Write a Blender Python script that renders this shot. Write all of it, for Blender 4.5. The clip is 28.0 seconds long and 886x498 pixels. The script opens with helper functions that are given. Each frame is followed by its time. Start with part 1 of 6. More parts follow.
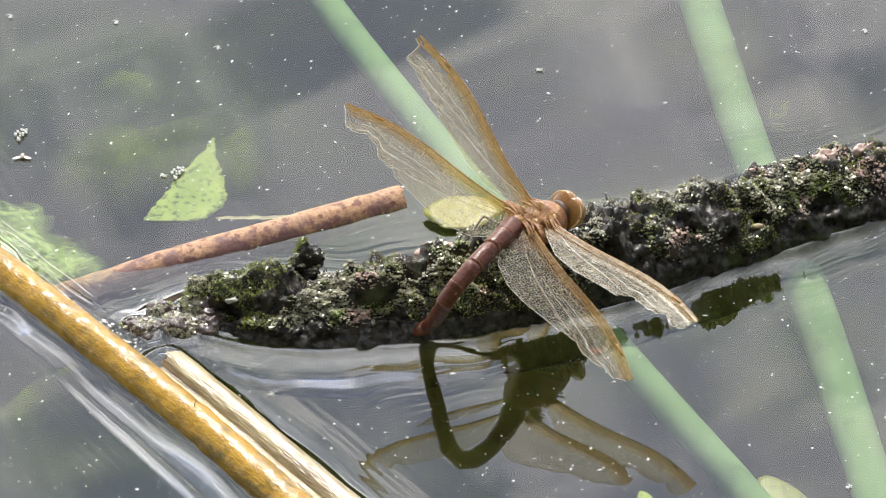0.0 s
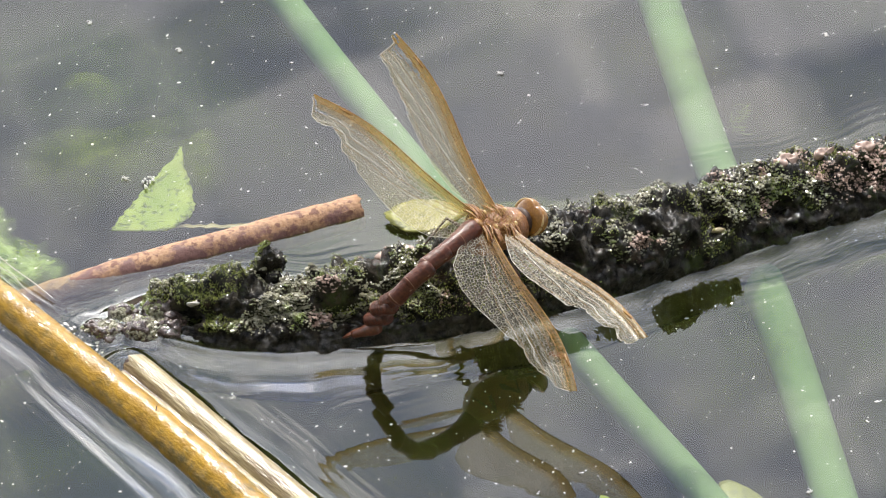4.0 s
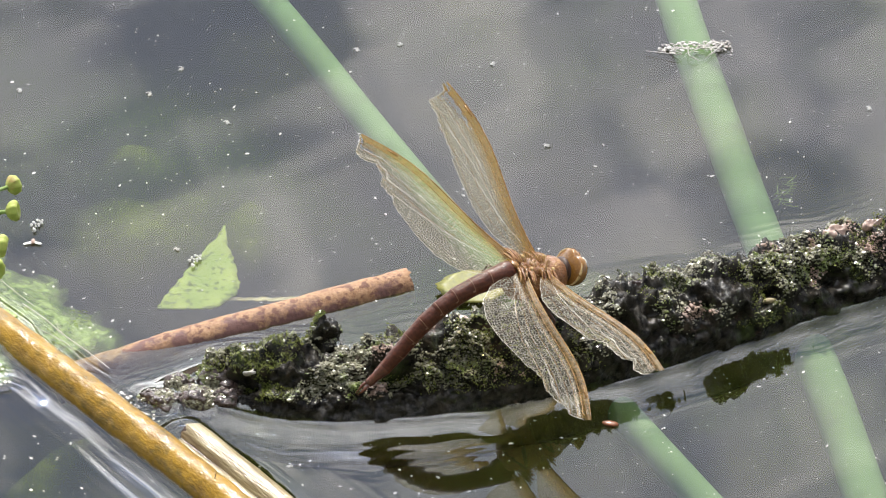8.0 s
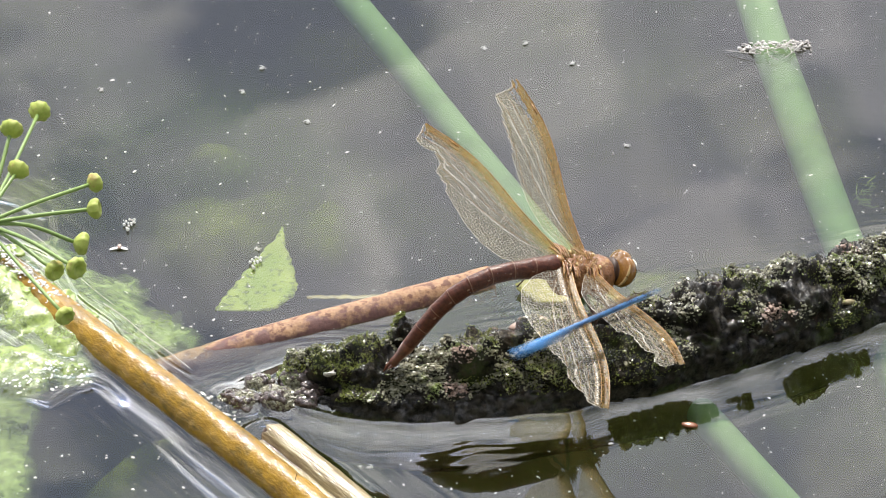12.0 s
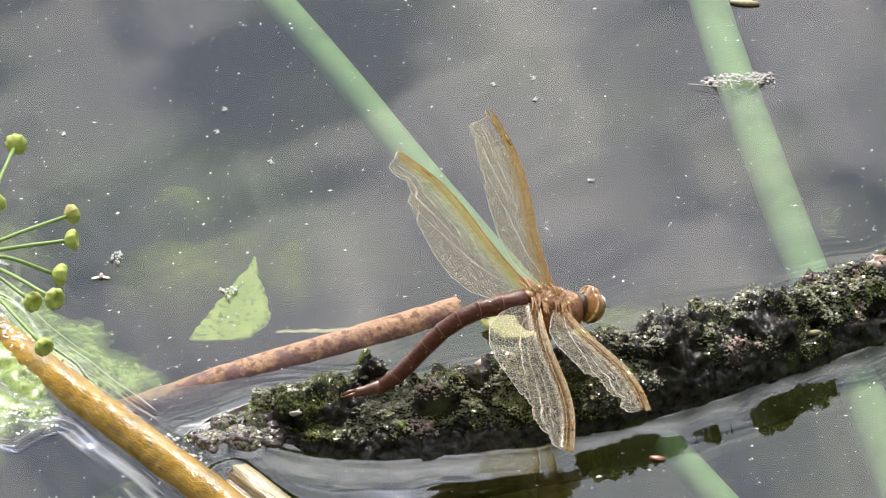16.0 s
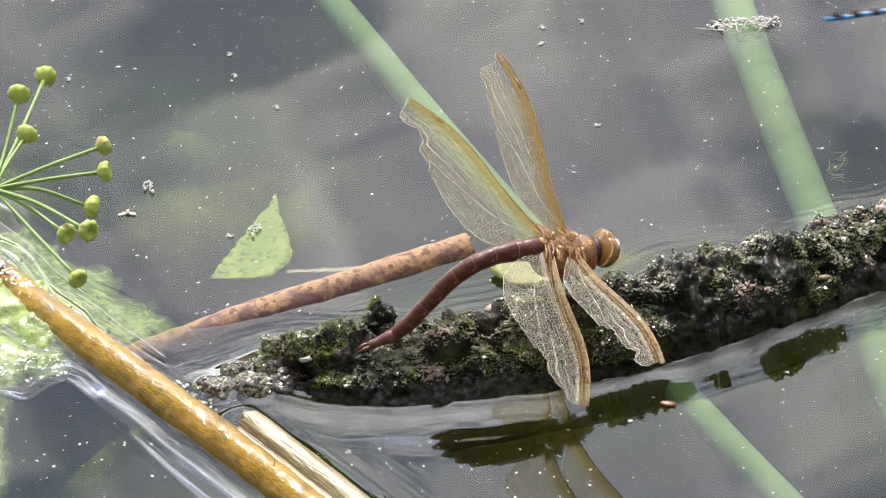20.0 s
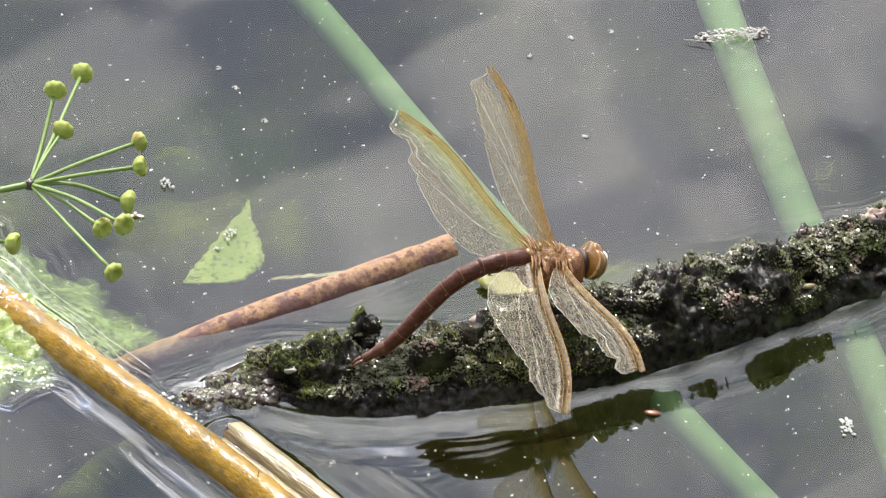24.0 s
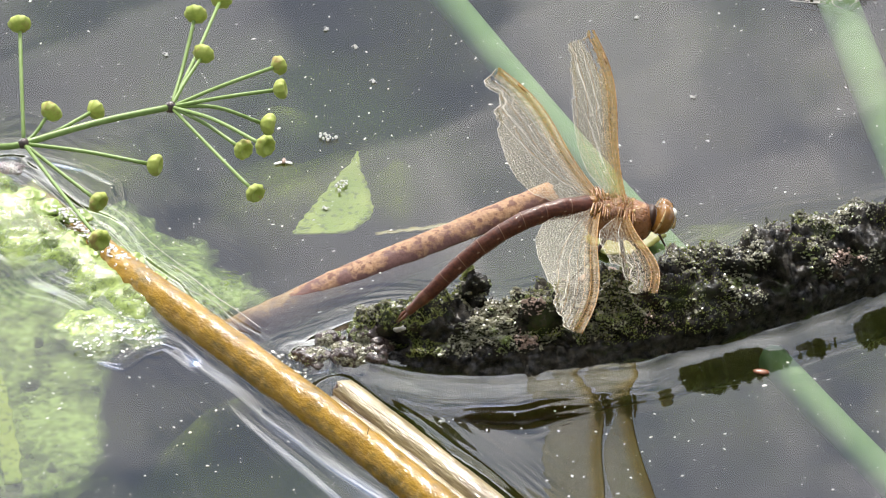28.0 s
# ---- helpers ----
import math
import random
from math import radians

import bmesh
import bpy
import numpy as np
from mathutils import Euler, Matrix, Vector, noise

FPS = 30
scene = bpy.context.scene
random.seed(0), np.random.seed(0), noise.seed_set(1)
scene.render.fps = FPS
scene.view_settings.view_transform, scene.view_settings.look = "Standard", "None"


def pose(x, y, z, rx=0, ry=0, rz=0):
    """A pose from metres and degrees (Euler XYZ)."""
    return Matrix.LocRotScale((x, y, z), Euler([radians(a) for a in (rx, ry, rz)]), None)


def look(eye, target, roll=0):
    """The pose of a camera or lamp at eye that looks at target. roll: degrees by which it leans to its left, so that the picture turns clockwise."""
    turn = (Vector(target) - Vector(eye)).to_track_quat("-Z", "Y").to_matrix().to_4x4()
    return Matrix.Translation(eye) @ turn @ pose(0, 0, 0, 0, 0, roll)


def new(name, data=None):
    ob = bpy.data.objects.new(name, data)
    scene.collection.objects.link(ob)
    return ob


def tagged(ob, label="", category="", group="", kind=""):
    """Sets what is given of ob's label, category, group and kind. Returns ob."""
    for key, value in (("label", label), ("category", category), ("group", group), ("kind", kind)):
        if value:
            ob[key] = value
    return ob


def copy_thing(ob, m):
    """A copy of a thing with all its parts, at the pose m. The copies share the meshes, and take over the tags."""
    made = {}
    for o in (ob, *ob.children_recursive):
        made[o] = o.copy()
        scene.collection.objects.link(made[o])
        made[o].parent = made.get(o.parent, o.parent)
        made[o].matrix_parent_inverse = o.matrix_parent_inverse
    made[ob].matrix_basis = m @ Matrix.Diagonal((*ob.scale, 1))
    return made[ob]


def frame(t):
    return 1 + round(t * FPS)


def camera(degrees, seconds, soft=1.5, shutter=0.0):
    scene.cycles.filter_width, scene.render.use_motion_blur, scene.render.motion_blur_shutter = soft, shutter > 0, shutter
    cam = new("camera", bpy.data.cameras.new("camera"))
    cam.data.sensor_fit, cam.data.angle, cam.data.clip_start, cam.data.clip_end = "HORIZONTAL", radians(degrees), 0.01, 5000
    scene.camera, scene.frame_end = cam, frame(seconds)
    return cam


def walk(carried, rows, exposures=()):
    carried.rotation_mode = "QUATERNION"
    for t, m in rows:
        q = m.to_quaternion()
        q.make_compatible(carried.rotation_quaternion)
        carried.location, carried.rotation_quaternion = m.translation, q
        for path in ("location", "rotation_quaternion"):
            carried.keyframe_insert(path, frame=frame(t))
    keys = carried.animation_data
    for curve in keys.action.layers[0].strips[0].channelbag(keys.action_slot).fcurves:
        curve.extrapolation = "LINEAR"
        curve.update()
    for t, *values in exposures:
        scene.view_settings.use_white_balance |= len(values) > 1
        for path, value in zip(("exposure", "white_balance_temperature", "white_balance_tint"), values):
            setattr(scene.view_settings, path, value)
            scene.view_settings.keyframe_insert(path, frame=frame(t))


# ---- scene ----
# ---- camera ----
cam = camera(8.0, 28.0, 1.1, 0.4)
CAMERA_ROWS = [
    (0.0, look((0.0362, -1.1447, 0.8927), (0.0037, -0.0261, 0), -1.09)),
    (0.5, look((0.0373, -1.1455, 0.8935), (0.0023, -0.0278, 0), -1.23)),
    (1.0, look((0.0425, -1.1455, 0.8936), (0.0095, -0.0268, 0), -1.26)),
    (1.5, look((0.0391, -1.1434, 0.8920), (0.0091, -0.0211, 0), -1.20)),
    (2.0, look((0.0347, -1.1435, 0.8917), (0.0059, -0.0216, 0), -1.15)),
    (2.5, look((0.0341, -1.1468, 0.8940), (0.0038, -0.0326, 0), -1.05)),
    (3.0, look((0.0339, -1.1459, 0.8954), (0.0042, -0.0339, 0), -1.01)),
    (3.5, look((0.0371, -1.1414, 0.8978), (0.0100, -0.0266, 0), -0.84)),
    (5.5, look((0.0004, -1.1534, 0.8972), (0.0022, -0.0146, 0), -0.09)),
    (6.0, look((-0.0058, -1.1545, 0.8991), (-0.0026, -0.0122, 0), -0.05)),
    (6.5, look((-0.0024, -1.1570, 0.8946), (-0.0040, -0.0072, 0), 0.05)),
    (7.0, look((0.0016, -1.1566, 0.8953), (-0.0015, -0.0040, 0), 0.20)),
    (7.5, look((0.0026, -1.1565, 0.8960), (0.0003, -0.0008, 0), 0.22)),
    (8.0, look((0.0006, -1.1548, 0.8983), (0.0006, 0.0012, 0), 0.09)),
    (8.5, look((-0.0024, -1.1550, 0.8991), (-0.0011, -0.0007, 0), -0.01)),
    (9.0, look((0.0004, -1.1576, 0.9004), (-0.0002, -0.0067, 0), -0.02)),
    (9.5, look((0.0016, -1.1560, 0.9015), (-0.0004, -0.0057, 0), -0.14)),
    (10.0, look((-0.0001, -1.1540, 0.9018), (-0.0058, -0.0018, 0), -0.09)),
    (10.5, look((-0.0019, -1.1528, 0.9051), (-0.0104, -0.0018, 0), -0.02)),
    (11.0, look((-0.0019, -1.1530, 0.9064), (-0.0112, -0.0019, 0), -0.15)),
    (11.5, look((-0.0032, -1.1529, 0.9068), (-0.0151, 0.0000, 0), -0.24)),
    (12.0, look((-0.0002, -1.1528, 0.9073), (-0.0179, 0.0012, 0), -0.38)),
    (12.5, look((0.0031, -1.1529, 0.9078), (-0.0193, 0.0029, 0), -0.51)),
    (14.5, look((0.0114, -1.1580, 0.9062), (-0.0173, 0.0033, 0), -1.43)),
    (15.0, look((0.0113, -1.1596, 0.9073), (-0.0148, 0.0023, 0), -1.50)),
    (15.5, look((0.0068, -1.1553, 0.9066), (-0.0144, 0.0094, 0), -1.49)),
    (16.0, look((0.0059, -1.1534, 0.9015), (-0.0098, 0.0153, 0), -1.28)),
    (16.5, look((0.0045, -1.1550, 0.9004), (-0.0053, 0.0112, 0), -1.03)),
    (17.0, look((0.0032, -1.1563, 0.9057), (-0.0053, -0.0020, 0), -0.94)),
    (17.5, look((0.0045, -1.1543, 0.9077), (-0.0029, -0.0086, 0), -0.89)),
    (18.0, look((0.0022, -1.1532, 0.9080), (-0.0047, -0.0125, 0), -0.93)),
    (18.5, look((-0.0000, -1.1512, 0.9058), (-0.0092, -0.0100, 0), -1.07)),
    (19.0, look((-0.0008, -1.1486, 0.9053), (-0.0097, -0.0069, 0), -1.06)),
    (19.5, look((-0.0017, -1.1474, 0.9041), (-0.0085, -0.0049, 0), -1.18)),
    (20.0, look((-0.0067, -1.1496, 0.9025), (-0.0117, -0.0052, 0), -1.10)),
    (20.5, look((-0.0025, -1.1538, 0.9039), (-0.0115, -0.0115, 0), -1.21)),
    (22.5, look((0.0006, -1.1543, 0.9015), (-0.0150, -0.0042, 0), -1.69)),
    (23.0, look((0.0005, -1.1531, 0.9013), (-0.0143, -0.0004, 0), -1.77)),
    (23.5, look((0.0030, -1.1483, 0.9005), (-0.0130, 0.0062, 0), -1.76)),
    (24.0, look((0.0119, -1.1552, 0.8985), (-0.0086, -0.0010, 0), -1.89)),
    (24.5, look((0.0200, -1.1641, 0.8961), (-0.0047, -0.0110, 0), -2.30)),
    (25.0, look((0.0254, -1.1647, 0.8950), (-0.0027, -0.0132, 0), -2.59)),
    (25.5, look((0.0219, -1.1613, 0.8949), (-0.0091, -0.0108, 0), -2.42)),
    (26.0, look((0.0122, -1.1637, 0.8943), (-0.0240, -0.0158, 0), -2.38)),
    (26.5, look((0.0032, -1.1652, 0.8945), (-0.0355, -0.0192, 0), -2.38)),
    (27.0, look((0.0042, -1.1643, 0.8945), (-0.0351, -0.0185, 0), -2.23)),
    (27.5, look((0.0053, -1.1616, 0.8950), (-0.0329, -0.0159, 0), -2.34)),
    (28.0, look((0.0044, -1.1609, 0.8951), (-0.0335, -0.0153, 0), -2.34)),
]
walk(cam, CAMERA_ROWS, [(0, 0.30), (3.5, 0.26), (6, 0.17), (20, 0.17), (28, 0.15)])

# ---- sky and sun ----
SUN_ELEVATION, SUN_AZIMUTH = radians(48), radians(-9)   # azimuth from +y towards +x
SUN_WAY = (math.sin(SUN_AZIMUTH) * math.cos(SUN_ELEVATION), math.cos(SUN_AZIMUTH) * math.cos(SUN_ELEVATION), math.sin(SUN_ELEVATION))


def build_light():
    world = bpy.data.worlds.new("sky")
    scene.world = world
    world.use_nodes = True
    nt = world.node_tree
    nt.nodes.clear()
    sky = nt.nodes.new("ShaderNodeTexSky")
    sky.sky_type, sky.sun_disc = "NISHITA", False
    sky.sun_elevation, sky.sun_rotation = SUN_ELEVATION, SUN_AZIMUTH
    coord = nt.nodes.new("ShaderNodeTexCoord").outputs["Generated"]

    def calc(operation, a, b, clamp=False):
        n = nt.nodes.new("ShaderNodeMath")
        n.operation, n.use_clamp = operation, clamp
        for k, v in enumerate((a, b)):
            if isinstance(v, (int, float)):
                n.inputs[k].default_value = v
            else:
                nt.links.new(v, n.inputs[k])
        return n.outputs[0]

    def field(scale, low, high):
        n = nt.nodes.new("ShaderNodeTexNoise")
        n.inputs["Scale"].default_value, n.inputs["Detail"].default_value, n.inputs["Roughness"].default_value = scale, 4.0, 0.5
        nt.links.new(coord, n.inputs["Vector"])
        r = nt.nodes.new("ShaderNodeMapRange")
        r.interpolation_type = "SMOOTHSTEP"
        r.inputs["From Min"].default_value, r.inputs["From Max"].default_value = low, high
        nt.links.new(n.outputs["Fac"], r.inputs["Value"])
        return r.outputs["Result"]

    # haze that brightens towards the sun, with broken cloud in it
    toward = nt.nodes.new("ShaderNodeVectorMath")
    toward.operation = "DOT_PRODUCT"
    nt.links.new(coord, toward.inputs[0])
    toward.inputs[1].default_value = SUN_WAY
    facing = calc("MAXIMUM", toward.outputs["Value"], 0.0)
    glow = calc("ADD", calc("MULTIPLY", calc("POWER", facing, 4.5), 1.0), calc("MULTIPLY", calc("POWER", facing, 450.0), 7.0))
    level = calc("ADD", calc("MULTIPLY", glow, 9.2), 1.8)
    height = nt.nodes.new("ShaderNodeSeparateXYZ")
    nt.links.new(coord, height.inputs[0])
    overhead = calc("POWER", calc("MAXIMUM", height.outputs["Z"], 0.0), 8.0)      # bright thin cloud overhead
    rest = calc("SUBTRACT", 1.0, calc("ABSOLUTE", height.outputs["Z"], 0.0))
    low = calc("MULTIPLY", calc("POWER", rest, 3.0), 12.0)      # white haze towards the horizon, brightest under the sun
    sunward = calc("MULTIPLY", calc("MULTIPLY", calc("POWER", rest, 5.0), calc("POWER", facing, 2.5)), 250.0)
    veil = calc("ADD", calc("MULTIPLY", overhead, 24.0), calc("ADD", low, sunward))
    cloud = calc("ADD", calc("MULTIPLY", field(5.5, 0.43, 0.57), 0.18), calc("ADD", calc("MULTIPLY", field(14.0, 0.46, 0.58), 0.42), calc("MULTIPLY", field(30.0, 0.42, 0.61), 0.40)))
    tone = nt.nodes.new("ShaderNodeMix")
    tone.data_type = "RGBA"
    tone.inputs["A"].default_value, tone.inputs["B"].default_value = (0.06, 0.19, 0.52, 1), (2.00, 1.95, 2.06, 1)
    nt.links.new(cloud, tone.inputs["Factor"])
    lit = nt.nodes.new("ShaderNodeVectorMath")
    lit.operation = "SCALE"
    nt.links.new(tone.outputs["Result"], lit.inputs[0])
    nt.links.new(level, lit.inputs["Scale"])
    white = nt.nodes.new("ShaderNodeMix")
    white.data_type = "RGBA"
    white.inputs["A"].default_value, white.inputs["B"].default_value = (0.62, 0.63, 0.66, 1), (1.50, 1.46, 1.44, 1)
    nt.links.new(cloud, white.inputs["Factor"])
    spread = nt.nodes.new("ShaderNodeVectorMath")
    spread.operation = "SCALE"
    nt.links.new(white.outputs["Result"], spread.inputs[0])
    nt.links.new(veil, spread.inputs["Scale"])
    sum_up = nt.nodes.new("ShaderNodeVectorMath")
    sum_up.operation = "ADD"
    nt.links.new(lit.outputs[0], sum_up.inputs[0])
    nt.links.new(spread.outputs[0], sum_up.inputs[1])
    lit = sum_up
    total = nt.nodes.new("ShaderNodeVectorMath")
    total.operation = "ADD"
    nt.links.new(lit.outputs[0], total.inputs[0])
    half = nt.nodes.new("ShaderNodeVectorMath")
    half.operation = "SCALE"
    half.inputs["Scale"].default_value = 0.22
    nt.links.new(sky.outputs["Color"], half.inputs[0])
    nt.links.new(half.outputs[0], total.inputs[1])
    back = nt.nodes.new("ShaderNodeBackground")
    back.inputs["Strength"].default_value = 0.072
    out = nt.nodes.new("ShaderNodeOutputWorld")
    nt.links.new(total.outputs[0], back.inputs["Color"])
    nt.links.new(back.outputs["Background"], out.inputs["Surface"])
    lamp = bpy.data.lights.new("sun", "SUN")
    lamp.energy, lamp.angle, lamp.color = 5.0, radians(0.5), (1.0, 0.95, 0.86)
    ob = new("sun", lamp)
    ob.matrix_world = look(Vector(SUN_WAY) * 5, (0, 0, 0))


build_light()


# ---- materials ----
class Nodes:
    """A small builder for node materials."""

    def __init__(self, name):
        self.mat = bpy.data.materials.new(name)
        self.mat.use_nodes = True
        self.nt = self.mat.node_tree
        self.nt.nodes.clear()
        self.out = self.add("ShaderNodeOutputMaterial")
        self.coord = self.add("ShaderNodeTexCoord").outputs["Object"]

    def add(self, kind, **values):
        n = self.nt.nodes.new(kind)
        for key, v in values.items():
            self.put(n, key.replace("_", " "), v)
        return n

    def put(self, n, key, v):
        if isinstance(v, bpy.types.NodeSocket):
            self.nt.links.new(v, n.inputs[key])
        else:
            n.inputs[key].default_value = v

    def noise(self, scale, detail=3.0, rough=0.55, vector=None, warp=0.0):
        n = self.add("ShaderNodeTexNoise", Scale=scale, Detail=detail, Roughness=rough, Distortion=warp)
        self.nt.links.new(vector or self.coord, n.inputs["Vector"])
        return n.outputs["Fac"]

    def stretch(self, sx, sy, sz):
        n = self.add("ShaderNodeMapping", Scale=(sx, sy, sz))
        self.nt.links.new(self.coord, n.inputs["Vector"])
        return n.outputs["Vector"]

    def grain(self, degrees, sx, sy, sz):
        """Coordinates turned about z, then stretched along the new x."""
        n = self.add("ShaderNodeVectorRotate", Angle=radians(-degrees))
        n.rotation_type = "Z_AXIS"
        self.nt.links.new(self.coord, n.inputs["Vector"])
        k = self.add("ShaderNodeMapping", Scale=(sx, sy, sz))
        self.nt.links.new(n.outputs["Vector"], k.inputs["Vector"])
        return k.outputs["Vector"]

    def ramp(self, fac, stops):
        n = self.nt.nodes.new("ShaderNodeValToRGB")
        els = n.color_ramp.elements
        while len(els) < len(stops):
            els.new(0.5)
        for e, (p, c) in zip(els, stops):
            e.position = p
            e.color = (c, c, c, 1) if isinstance(c, (int, float)) else (*c, 1)
        self.nt.links.new(fac, n.inputs["Fac"])
        return n.outputs["Color"]

    def mixed(self, fac, a, b, blend="MIX"):
        n = self.nt.nodes.new("ShaderNodeMix")
        n.data_type, n.blend_type = "RGBA", blend
        for key, v in (("Factor", fac), ("A", a), ("B", b)):
            if isinstance(v, tuple) and len(v) == 3:
                v = (*v, 1)
            self.put(n, key, v)
        return n.outputs["Result"]

    def bump(self, height, strength, distance):
        n = self.add("ShaderNodeBump", Strength=strength, Distance=distance, Height=height)
        return n.outputs["Normal"]

    def principled(self, **values):
        n = self.nt.nodes.new("ShaderNodeBsdfPrincipled")
        for key, v in values.items():
            if isinstance(v, tuple) and len(v) == 3 and "Color" in key.title():
                v = (*v, 1)
            self.put(n, key.replace("_", " "), v)
        return n.outputs["BSDF"]

    def blend(self, fac, a, b):
        n = self.nt.nodes.new("ShaderNodeMixShader")
        if isinstance(fac, (int, float)):
            n.inputs[0].default_value = fac
        else:
            self.nt.links.new(fac, n.inputs[0])
        self.nt.links.new(a, n.inputs[1])
        self.nt.links.new(b, n.inputs[2])
        return n.outputs[0]

    def done(self, shader):
        self.nt.links.new(shader, self.out.inputs["Surface"])
        return self.mat


def rough_material(name, low, high, coarse, fine, rough=(0.4, 0.7), bump=0.4, depth=0.0004, stain=None, stain_at=(0.55, 0.68), stretch=None, subsurface=0.0, coat=0.0, gloss=0.5, thin=None, cover=False, grain=None):
    """Two-tone surface with coarse patches, fine grain, bump and optional stains."""
    m = Nodes(name)
    vec = m.stretch(*stretch) if stretch else m.grain(*grain) if grain else None
    a = m.noise(coarse, 4, 0.6, vec)
    b = m.noise(fine, 3, 0.6, vec)
    fac = m.mixed(0.45, m.ramp(a, [(0.3, 0.0), (0.7, 1.0)]), m.ramp(b, [(0.3, 0.0), (0.7, 1.0)]))
    col = m.mixed(fac, low, high)
    if stain:
        s = m.noise(coarse * 0.8, 6, 0.7, vec if grain else m.stretch(1.0, 1.3, 1.1))
        col = m.mixed(m.ramp(s, [(stain_at[0], 0.0), (stain_at[1], 1.0)]), col, stain)
    r = m.ramp(b, [(0.3, rough[0]), (0.7, rough[1])])
    relief = m.bump(m.mixed(0.5, a, b), bump, depth)
    sh = m.principled(Base_Color=col, Roughness=r, Specular_IOR_Level=gloss, Normal=relief, Coat_Weight=coat, Coat_Roughness=0.10, Coat_Normal=relief)
    if subsurface:
        t = m.add("ShaderNodeBsdfTranslucent", Color=col).outputs["BSDF"]
        sh = m.blend(subsurface, sh, t)
    if thin:                                    # filmy stuff with see-through patches
        film = m.mixed(0.35, m.noise(coarse, 5, 0.65), m.noise(fine, 3))
        film = m.ramp(film, [(0.36, thin[0]), (0.62, thin[1])])
        if cover:                               # and thinning out towards its rim
            rim = m.nt.nodes.new("ShaderNodeAttribute")
            rim.attribute_name = "cover"
            film = m.mixed(rim.outputs["Fac"], (0, 0, 0), film)
        sh = m.blend(film, m.add("ShaderNodeBsdfTransparent").outputs["BSDF"], sh)
    return m.done(sh)


def make_bark():
    """Near-black wet bark, olive below the waterline, with green moss films and a few worn reddish spots."""
    m = Nodes("wet_bark")
    b = m.noise(420, 5, 0.65)
    c = m.noise(1500, 4, 0.65)
    d = m.noise(3600, 2, 0.6)
    col = m.mixed(m.ramp(b, [(0.38, 0.0), (0.72, 1.0)]), (0.0022, 0.0020, 0.0016), (0.062, 0.053, 0.038))
    col = m.mixed(m.ramp(m.noise(75, 5, 0.7), [(0.54, 0.0), (0.64, 0.8)]), col, m.mixed(c, (0.010, 0.016, 0.004), (0.080, 0.105, 0.022)))
    col = m.mixed(m.ramp(m.noise(46, 5, 0.7, m.stretch(1, 1.7, 1.3)), [(0.60, 0.0), (0.68, 0.9)]), col, m.mixed(c, (0.035, 0.018, 0.014), (0.17, 0.105, 0.08)))
    # olive tone that comes in by height, towards and below the waterline
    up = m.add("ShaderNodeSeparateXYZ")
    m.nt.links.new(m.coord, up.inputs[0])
    low_olive = m.add("ShaderNodeMapRange")
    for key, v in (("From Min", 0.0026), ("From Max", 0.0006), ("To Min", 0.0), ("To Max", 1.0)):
        low_olive.inputs[key].default_value = v
    m.nt.links.new(up.outputs["Z"], low_olive.inputs["Value"])
    col = m.mixed(low_olive.outputs["Result"], col, m.mixed(b, (0.07, 0.058, 0.012), (0.22, 0.19, 0.055)))
    relief = m.mixed(0.45, m.mixed(0.5, b, c), d)
    n1 = m.bump(relief, 1.0, 0.0016)
    n2 = m.bump(m.mixed(0.5, c, d), 0.7, 0.00030)
    sh = m.principled(Base_Color=col, Roughness=m.ramp(c, [(0.35, 0.45), (0.65, 0.8)]), Specular_IOR_Level=0.08, Normal=n1, Coat_Weight=m.ramp(m.noise(300, 4), [(0.40, 0.1), (0.54, 1.0)]), Coat_Roughness=0.2, Coat_IOR=1.42, Coat_Normal=n2)
    return m.done(sh)


def make_water():
    m = Nodes("pond_water")
    tone = m.mixed(m.ramp(m.noise(11, 4, 0.6), [(0.40, 0.0), (0.66, 1.0)]), (0.13, 0.125, 0.028), (0.11, 0.18, 0.038))
    body = m.add("ShaderNodeBsdfDiffuse", Color=tone).outputs["BSDF"]
    clear = m.add("ShaderNodeBsdfTransparent", Color=(0.88, 0.92, 0.80, 1)).outputs["BSDF"]
    under = m.blend(m.ramp(m.noise(16, 5, 0.6), [(0.42, 0.01), (0.66, 0.19)]), clear, body)
    gloss = m.add("ShaderNodeBsdfGlossy", Color=(1, 1, 1, 1), Roughness=0.0).outputs["BSDF"]
    # the same reflectance from above and from below the surface
    slant = m.nt.nodes.new("ShaderNodeLayerWeight")
    slant.inputs["Blend"].default_value = 0.5
    power = m.nt.nodes.new("ShaderNodeMath")
    power.operation = "POWER"
    m.nt.links.new(slant.outputs["Facing"], power.inputs[0])
    power.inputs[1].default_value = 5.0
    level = m.nt.nodes.new("ShaderNodeMath")
    level.operation = "MULTIPLY_ADD"
    m.nt.links.new(power.outputs[0], level.inputs[0])
    level.inputs[1].default_value, level.inputs[2].default_value = 0.86, 0.132
    return m.done(m.blend(level.outputs[0], under, gloss))


